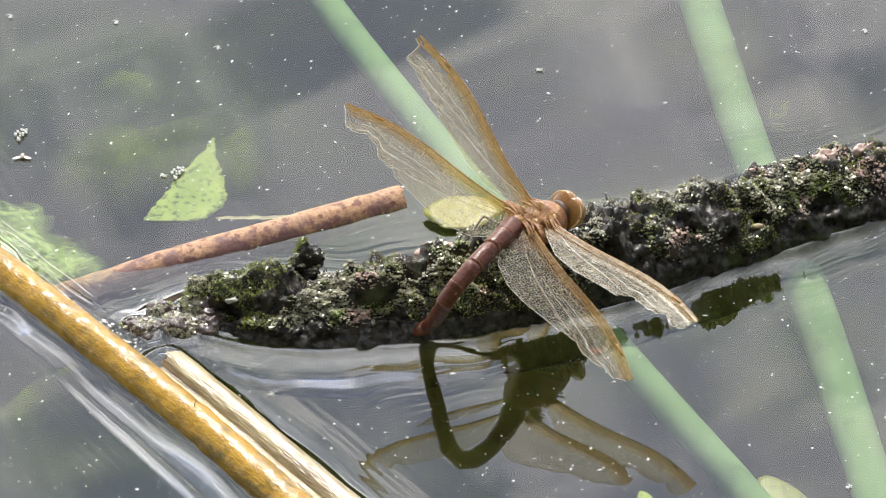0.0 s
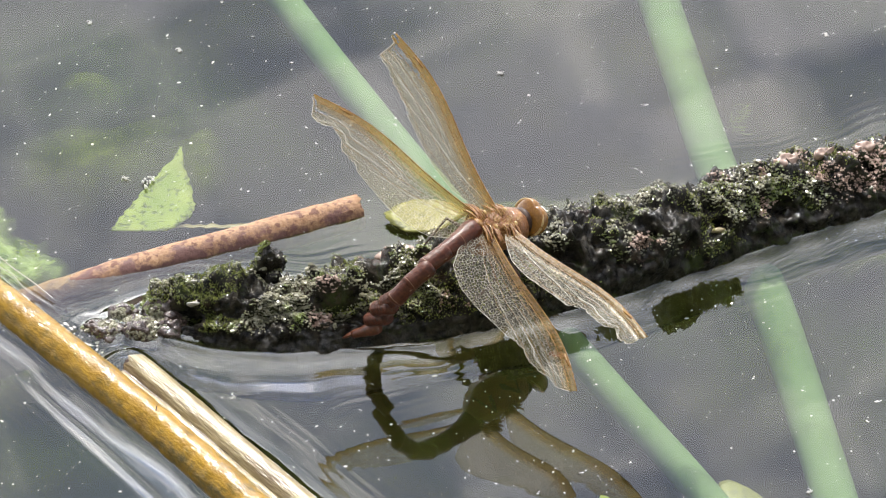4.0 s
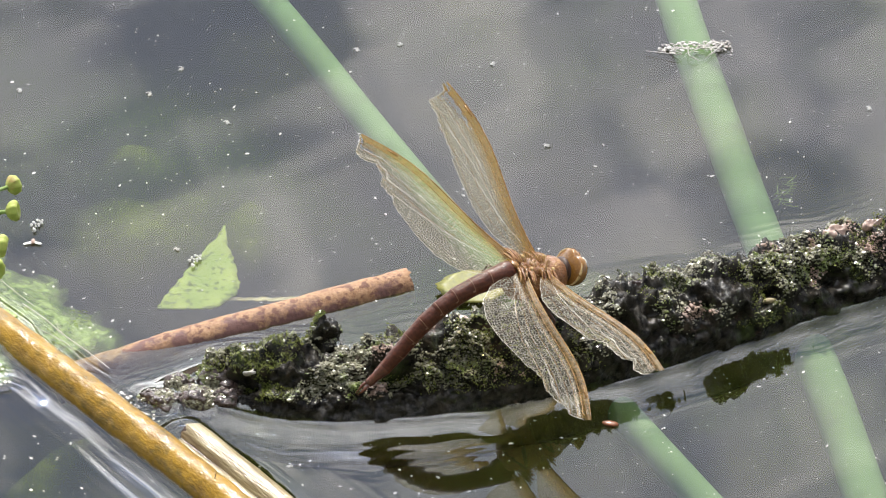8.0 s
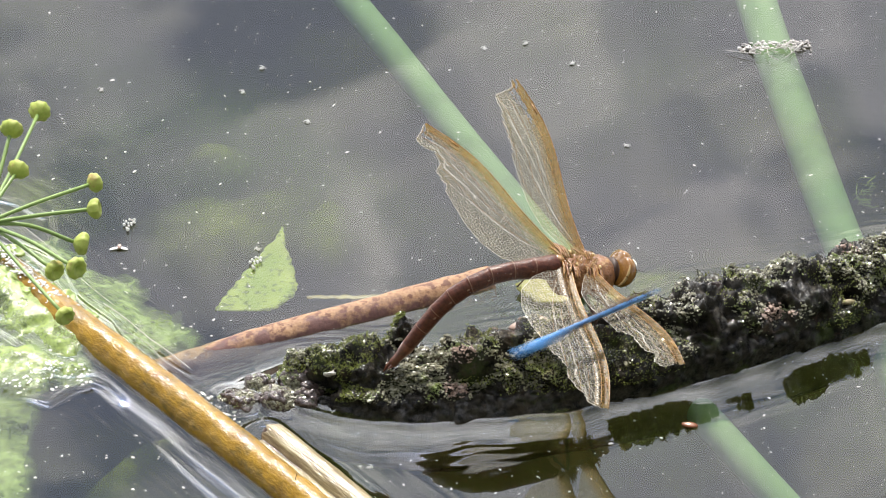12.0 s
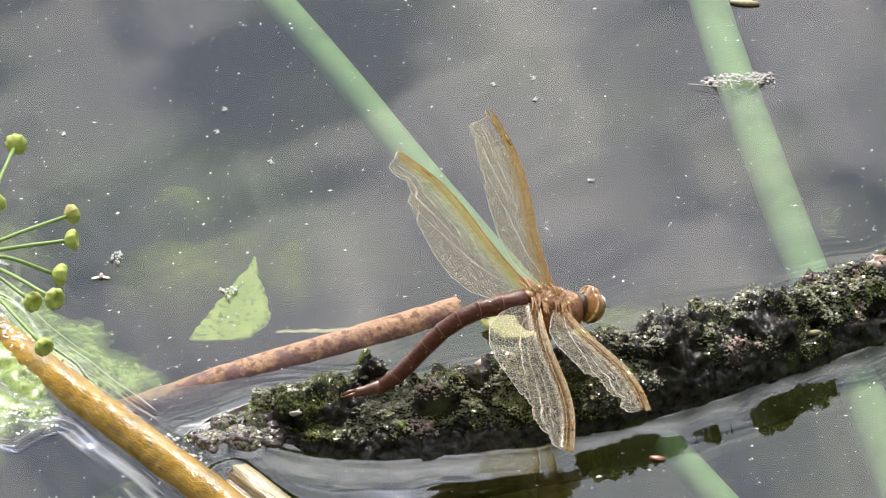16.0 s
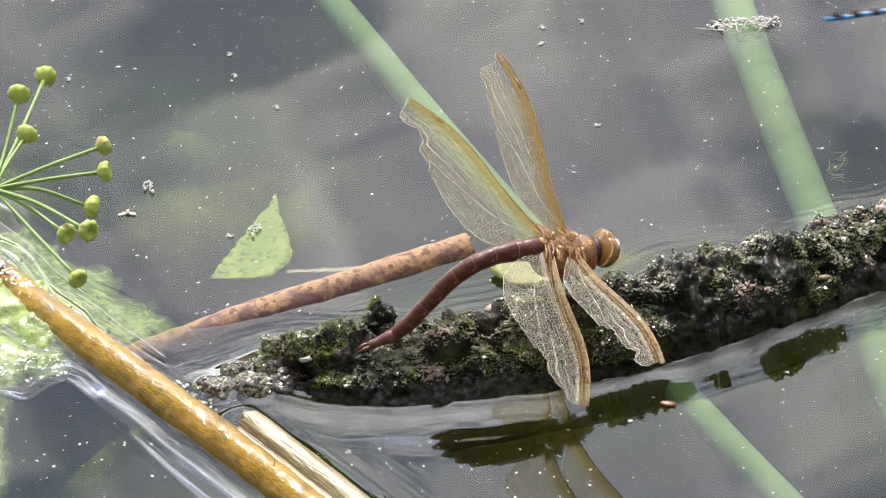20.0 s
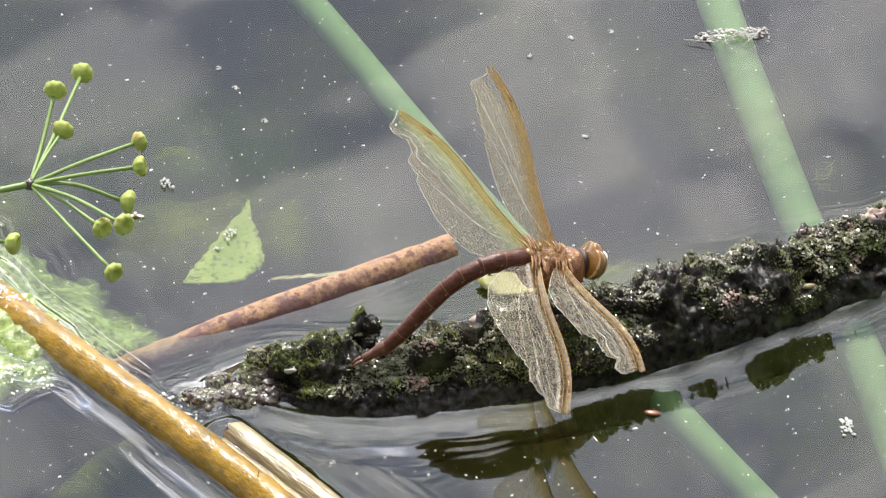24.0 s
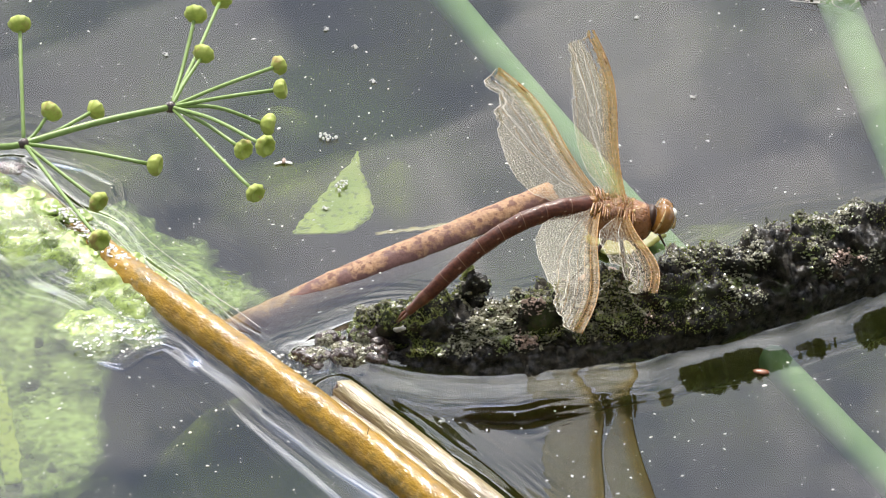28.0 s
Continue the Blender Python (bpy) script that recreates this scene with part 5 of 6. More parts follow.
def build_wing(thing, key):
    far, fore = key.startswith("far"), key.endswith("fore")
    root = Vector((0.0028 if fore else -0.0034, 0.0026 if far else -0.0026, -0.0008))
    tip = Vector(WING_TIPS[key])
    span = tip - root
    along = span.normalized()
    chord_way = Vector((-1, 0, -0.30 if not far else -0.35 if fore else -0.18))
    back = (chord_way - along * chord_way.dot(along)).normalized()
    up = along.cross(back).normalized()
    if up.z < 0:
        up = -up
    length = span.length
    n, m = 110, 22
    rng = random.Random(key)

    def at(s, f):
        c = chord_at(CHORDS[key], s) * 0.001
        bow = 0.0016 * math.sin(s * math.pi) - 0.0010 * math.sin(s * math.pi * 2)
        w = f * c
        fold = 0.00014 * math.cos(min(f * c / 0.0011, 3.0) * math.pi) + 0.0006 * math.sin(f * 2.4) * s
        droop = -0.0014 * s * s
        return root + along * (length * s) + back * (w - bow) + up * (fold + droop)

    verts, faces = [], []
    shift = rng.uniform(0, 50)
    ragged = [1.0 - (0.16 if s > 0.62 * n else 0.02) * (0.5 + 0.5 * noise.noise(Vector((shift + s * 0.45, 0, 0))) + 0.3 * noise.noise(Vector((shift + s * 1.3, 5, 0)))) for s in range(n + 1)]
    slit = SLITS.get(key)
    for i in range(n + 1):
        for j in range(m + 1):
            f = j / m * (ragged[i] if j > m - 3 else 1.0)
            verts.append(tuple(at(i / n, f)))
    for i in range(n):
        for j in range(m):
            a = i * (m + 1) + j
            if slit and i / n > slit[0] and slit[1] <= j + 0.4 * math.sin(i * 0.9) <= slit[1] + (slit[2] - slit[1]) * (i / n - slit[0]) / (1 - slit[0]):
                continue                        # torn open along a vein
            faces.append((a, a + 1, a + m + 2, a + m + 1))
    wing = sheet_mesh("forewing" if fore else "hindwing", verts, faces, MEMBRANE, thing)
    wing["label"] = "amber-tinted clear wing with a torn tip"
    plan = wing.data.uv_layers.new(name="plan")
    for loop in wing.data.loops:
        i, j = divmod(loop.vertex_index, m + 1)
        plan.data[loop.index].uv = (i / n * length * 1000, j / m * chord_at(CHORDS[key], i / n))
    # leading edge
    bm = bmesh.new()
    tube(bm, [at(s / 40, 0) for s in range(41)], [0.00018 - 0.00008 * s / 40 for s in range(41)], 6)
    part("leading_edge", bm, VEIN, wing)
    for w, r in ((0.0009, 0.00005), (0.0018, 0.00008), (0.0031, 0.00004), (0.0046, 0.00003), (0.0066, 0.00003), (0.0090, 0.00003)):
        pts = []
        for s in range(3, 98):
            c = chord_at(CHORDS[key], s / 100) * 0.001
            k = w * (0.30 + 0.70 * min(1, s / 45))
            if k < c * 0.97:
                pts.append(at(s / 100, k / c) + up * 0.00006)
            elif len(pts) > 3:
                break
        if len(pts) > 3:
            bm = bmesh.new()
            tube(bm, pts, r, 5)
            part("vein", bm, VEIN, wing)
    bm = bmesh.new()
    for s in range(4, 96, 2):                   # cross veins near the leading edge
        c = chord_at(CHORDS[key], s / 100) * 0.001
        k = 0.0018 * (0.30 + 0.70 * min(1, s / 45))
        if k < c:
            tube(bm, [at(s / 100, 0), at(s / 100 + 0.002, k / c)], 0.00005, 4)
    tagged(part("cross_vein", bm, VEIN, wing), kind="stuff")
    bm = bmesh.new()
    c0 = chord_at(CHORDS[key], 0.82) * 0.001
    tube(bm, [at(0.79, 0.0005 / c0) + up * 0.0001, at(0.855, 0.0005 / c0) + up * 0.0001], [0.00020, 0.00020], 6)
    part("wing_spot", bm, VEIN, wing)
    for start, end, f0, f1 in ((0.10, 0.50, 0.35, 0.66), (0.22, 0.66, 0.44, 0.84), (0.34, 0.80, 0.42, 0.76), (0.45, 0.93, 0.38, 0.60), (0.55, 0.90, 0.56, 0.82), (0.66, 0.94, 0.66, 0.90)):
        bm = bmesh.new()
        pts = [at(start + (end - start) * q / 20, f0 + (f1 - f0) * q / 20 + 0.015 * math.sin(q * 0.3 + 9 * start)) + up * 0.00005 for q in range(21)]
        tube(bm, pts, 0.000034, 4)
        part("fold", bm, HEM, wing, "pale fold line")
    bm = bmesh.new()                            # bright hem along the trailing edge
    tube(bm, [Vector(verts[i * (m + 1) + m]) for i in range(3, n + 1)], 0.000045, 4)
    part("trailing_edge", bm, HEM, wing)
    return wing


SEGMENT = 0.0054


def build_dragonfly():
    fly = tagged(new("dragonfly"), "brown dragonfly with worn amber wings laying eggs on a log", "dragonfly")
    bm = bmesh.new()
    ball(bm, (0.0004, 0, -0.0048), (0.0066, 0.0046, 0.0048), pose(0, 0, 0, 0, -8, 0), 44, 30, 0.12, 600)
    part("thorax", bm, THORAX, fly)
    bm = bmesh.new()
    ball(bm, (0.0056, 0, -0.0036), (0.0043, 0.0048, 0.0046), pose(0, 0, 0, 0, 20, 0), 40, 28, 0.07, 500)
    part("collar", bm, THORAX, fly, "shiny chestnut front of the thorax")
    # neck, kept wide and dark to give the shadow behind the head
    bm = bmesh.new()
    ball(bm, (0.0084, 0, -0.0016), (0.0014, 0.0030, 0.0028), None, 18, 14, 0.1, 500)
    part("shaded_neck", bm, LEG, fly)
    # golden ridges that fan out from the back into each wing root
    rng = random.Random(12)
    for x in (0.0028, -0.0032):
        for s in (1, -1):
            for k in range(7):
                f = k / 6 - 0.5 + rng.uniform(-0.05, 0.05)
                inner = Vector((x + f * 0.0034, rng.uniform(0.0004, 0.0014) * s, -0.0004))
                outer = Vector((x + f * 0.0044 - 0.0004, rng.uniform(0.0044, 0.0064) * s, -0.0006 - 0.0012 * abs(f)))
                bm = bmesh.new()
                mid = inner.lerp(outer, 0.5) + Vector((rng.gauss(0, 0.0002), 0, 0.0005))
                tube(bm, spline([inner, mid, outer], 8), [0.00013 + 0.00012 * math.sin(q / 8 * math.pi) ** 0.7 * (1 - 0.5 * q / 8) + 0.0001 * rng.random() for q in range(9)], 8)
                part("wing_joint", bm, THORAX if k % 2 else GOLD, fly, "glossy golden wing joint")
            bm = bmesh.new()
            ball(bm, (x + 0.0012, 0.0022 * s, 0.0001), (0.0004, 0.0006, 0.0004), None, 12, 8, 0.4, 900)
            part("wing_pad", bm, FACE, fly, "pale shiny wing pad")
    for x, r in ((0.0002, 0.0012), (-0.0052, 0.0011), (0.0050, 0.0010)):
        bm = bmesh.new()
        ball(bm, (x, 0, -0.0005), (r, 0.0013, 0.0007), None, 14, 10, 0.3, 900)
        part("back_plate", bm, GOLD, fly, "golden brown plate on the back")
    bm = bmesh.new()                            # short hairs
    rng = random.Random(3)
    for _ in range(700):
        a, b = rng.uniform(-1.0, 1.0), rng.uniform(0.1, 3.0)
        q = Vector((0.0065 * a, 0.0040 * math.cos(b) * math.sqrt(1 - a * a * 0.8), -0.0040 + 0.0046 * math.sin(b) * math.sqrt(1 - a * a * 0.8)))
        d = Vector((a * 0.4, math.cos(b), math.sin(b))) + Vector((rng.gauss(0, 0.3), rng.gauss(0, 0.3), rng.gauss(0, 0.3)))
        d.normalize()
        tube(bm, [q, q + d * rng.uniform(0.0008, 0.0018)], [0.00005, 0.00002], 3, False)
    tagged(part("hair", bm, FACE, fly), kind="stuff")
    # head
    head = Vector((0.0104, 0, -0.0012))
    bm = bmesh.new()
    ball(bm, head + Vector((-0.0008, 0, -0.0010)), (0.0016, 0.0030, 0.0026), None, 20, 14)
    skull = part("head", bm, LEG, fly)
    for s in (1, -1):
        bm = bmesh.new()
        for v in ball(bm, (0, 0, 0), (0.0028, 0.0033, 0.0036), None, 32, 24):
            if v.co.x < -0.0010:                # flat behind
                v.co.x = -0.0010 + (v.co.x + 0.0010) * 0.35
        bmesh.ops.transform(bm, matrix=Matrix.Translation(head + Vector((0.0004, 0.0013 * s, 0.0002))) @ pose(0, 0, 0, 8 * s, 12, -6 * s), verts=bm.verts)
        part("eye", bm, EYE, skull, "glossy golden-brown compound eye")
        bm = bmesh.new()
        ring = [head + Vector((-0.0003 + 0.0007 * math.sin(q), s * (0.0013 + 0.0031 * math.cos(q)), 0.0002 + 0.0034 * math.sin(q))) for q in [k / 16 * 2.1 - 0.85 for k in range(17)]]
        tube(bm, ring, [0.00008 + 0.00024 * math.sin(k / 16 * math.pi) for k in range(17)], 7)
        part("eye_margin", bm, FACE, skull, "yellowish band behind the eye")
    bm = bmesh.new()
    ball(bm, head + Vector((0.0030, 0, -0.0002)), (0.0010, 0.0020, 0.0020), pose(0, 0, 0, 0, -20, 0), 18, 14)
    part("face", bm, FACE, skull, "shiny tan face")
    # bulge between the eyes, coloured white for the glare on the head
    bm = bmesh.new()
    ball(bm, head + Vector((0.0026, 0, 0.0020)), (0.0010, 0.0015, 0.0007), None, 18, 12)
    part("crown_glare", bm, HEM, skull, "pale bulge with painted glare between the eyes")
    for s in (1, -1):
        bm = bmesh.new()
        tube(bm, [head + Vector((0.0028, 0.0009 * s, 0.0012)), head + Vector((0.0046, 0.0022 * s, 0.0016))], [0.00010, 0.00004], 4)
        part("feeler", bm, LEG, skull)
    wings = {key: build_wing(fly, key) for key in WING_TIPS}
    # legs
    for x, fx, fy, fz in ((0.0055, 0.0165, 0.0085, -0.0142), (0.0030, 0.0050, 0.0100, -0.0155), (0.0000, -0.0060, 0.0095, -0.0160)):
        for s in (1, -1):
            bm = bmesh.new()
            a, c = Vector((x, 0.0022 * s, -0.0075)), Vector((fx, fy * s, fz))
            knee = (a + c) / 2 + Vector((0, 0.0042 * s, 0.0030))
            tube(bm, [a, a.lerp(knee, 0.5), knee, knee.lerp(c, 0.55), c, c + Vector((0.0014, 0.0006 * s, -0.0004))], [0.00055, 0.00048, 0.00035, 0.00028, 0.00018, 0.0001], 7)
            part("leg", bm, LEG, fly)
    # abdomen, one rigid segment after another
    widths = [0.0028, 0.0023, 0.0020, 0.0020, 0.0019, 0.0019, 0.0018, 0.0017, 0.0015, 0.0010]
    segments = []
    for k in range(9):
        bm = bmesh.new()
        a, b = widths[k], widths[k + 1]
        line = [(0.0009 - (SEGMENT + 0.0016) * f, 0, 0) for f in (0, 0.12, 0.3, 0.5, 0.7, 0.88, 1.0)]
        tube(bm, line, [a * 0.86, a, a * 1.01, (a + b) / 2 * 1.01, b * 1.02, b * 1.03, b * 0.88], 20)
        for v in bm.verts:
            v.co.z *= 1.05
        seg = part("abdomen_segment", bm, TAIL_END if k == 8 else ABDOMEN, fly, "dark red-brown tail end" if k == 8 else "dull red-brown segment")
        bm = bmesh.new()
        tube(bm, [(-SEGMENT + 0.0002, 0, 0), (-SEGMENT + 0.0001, 0, 0), (-SEGMENT, 0, 0)], [b * 1.02, b * 1.04, b * 1.02], 20, False)
        for v in bm.verts:
            v.co.z *= 1.05
        part("segment_rim", bm, TAIL_END if k > 6 else ABDOMEN_RING, seg, "pale ring")
        if k in (1, 2, 3, 4, 5, 6):
            for s in (1, -1):
                bm = bmesh.new()
                ball(bm, (-0.0012, 0.88 * s * a, 0.35 * a), (0.0004, 0.0002, 0.0002), None, 8, 6, 0.3, 900)
                part("side_spot", bm, ABDOMEN_RING, seg, "pale spot")
        segments.append(seg)
    for s in (1, -1):
        bm = bmesh.new()
        tube(bm, [(-SEGMENT, 0.0004 * s, 0.0003), (-SEGMENT - 0.0018, 0.0006 * s, 0.0002), (-SEGMENT - 0.0040, 0.0003 * s, 0.0)], [0.0004, 0.0004, 0.0001], 6)
        part("tail_clasper", bm, TAIL_END, segments[-1])
    return fly, segments, wings


DRAGONFLY, SEGMENTS, WINGS = build_dragonfly()


# ---- a passing damselfly ----
def build_damselfly():
    fly = tagged(new("damselfly"), "slender bright blue damselfly in flight", "damselfly")
    bm = bmesh.new()
    line = [(0.006 - 0.034 * k / 16, 0, 0.0006 * math.sin(k * 0.3)) for k in range(17)]
    tube(bm, line[5:], [0.0006 + 0.00012 * math.sin(k * 2.2) for k in range(12)], 10)
    part("abdomen", bm, BLUE, fly)
    bm = bmesh.new()
    ball(bm, (0.0005, 0, 0.0003), (0.0040, 0.0011, 0.0014), None, 16, 12)
    part("thorax", bm, BLUE, fly)
    for x in (-0.006, -0.0105, -0.015, -0.0195, -0.024):
        bm = bmesh.new()
        tube(bm, [(x, 0, 0.0003), (x - 0.0011, 0, 0.0003), (x - 0.0022, 0, 0.0003)], [0.0009, 0.00095, 0.0009], 10)
        part("dark_band", bm, LEG, fly, "black ring")
    bm = bmesh.new()
    ball(bm, (0.0058, 0, 0.0006), (0.0010, 0.0021, 0.0010), None, 14, 10)
    part("head", bm, BLUE, fly)
    for s in (1, -1):
        for sweep in (0.003, -0.004):
            bm = bmesh.new()
            pts = []
            for k in range(13):
                f = k / 12
                w = 0.0019 * math.sin(math.pi * min(1, 0.12 + 0.88 * f)) ** 0.6
                pts.append((Vector((sweep * f + w, s * (0.001 + 0.020 * f), 0.0015 + 0.004 * f)), Vector((sweep * f - w, s * (0.001 + 0.020 * f), 0.0015 + 0.004 * f))))
            rows = [[bm.verts.new(a), bm.verts.new(b)] for a, b in pts]
            for a, b in zip(rows, rows[1:]):
                bm.faces.new((a[0], a[1], b[1], b[0]))
            part("wing", bm, GAUZE, fly)
    return fly


DAMSELFLY = build_damselfly()

# ---- movements ----
DRAGONFLY_ROWS = [
    (0.0, pose(0.0249, -0.0478, 0.0274, 13.1, 18.5, 43.6)),
    (1.0, pose(0.0250, -0.0484, 0.0276, 14.5, 20.4, 45.4)),
    (2.0, pose(0.0244, -0.0493, 0.0278, 14.2, 19.5, 43.6)),
    (3.0, pose(0.0250, -0.0494, 0.0280, 13.1, 19.0, 42.9)),
    (5.5, pose(0.0230, -0.0479, 0.0287, 14.4, 22.1, 31.6)),
    (6.0, pose(0.0206, -0.0423, 0.0289, 9.7, 21.9, 29.9)),
    (7.0, pose(0.0208, -0.0414, 0.0291, 6.8, 22.4, 29.2)),
    (8.0, pose(0.0209, -0.0415, 0.0293, 6.1, 21.5, 29.0)),
    (9.0, pose(0.0200, -0.0430, 0.0297, 7.1, 22.5, 28.1)),
    (10.0, pose(0.0135, -0.0406, 0.0297, -0.4, 24.3, 19.9)),
    (11.0, pose(0.0126, -0.0404, 0.0296, -0.3, 21.8, 18.4)),
    (12.0, pose(0.0136, -0.0401, 0.0296, 1.6, 22.6, 19.6)),
    (15.0, pose(0.0150, -0.0395, 0.0293, 5.6, 21.6, 20.0)),
    (16.0, pose(0.0146, -0.0400, 0.0292, 5.2, 24.2, 19.6)),
    (17.0, pose(0.0148, -0.0398, 0.0291, 5.5, 23.1, 20.3)),
    (18.0, pose(0.0149, -0.0403, 0.0291, 6.6, 21.9, 19.1)),
    (19.0, pose(0.0145, -0.0397, 0.0289, 4.6, 22.0, 17.4)),
    (20.0, pose(0.0154, -0.0400, 0.0290, 7.6, 21.3, 20.2)),
    (23.0, pose(0.0158, -0.0399, 0.0291, 5.7, 21.3, 18.3)),
    (24.0, pose(0.0161, -0.0408, 0.0292, 6.3, 21.5, 18.2)),
    (25.0, pose(0.0102, -0.0410, 0.0291, 4.5, 18.0, 11.5)),
    (26.0, pose(0.0088, -0.0414, 0.0292, 5.0, 17.9, 13.6)),
    (27.0, pose(0.0070, -0.0407, 0.0295, 3.8, 17.5, 10.1)),
    (28.0, pose(0.0064, -0.0374, 0.0295, -5.2, 17.4, 0.7)),
]
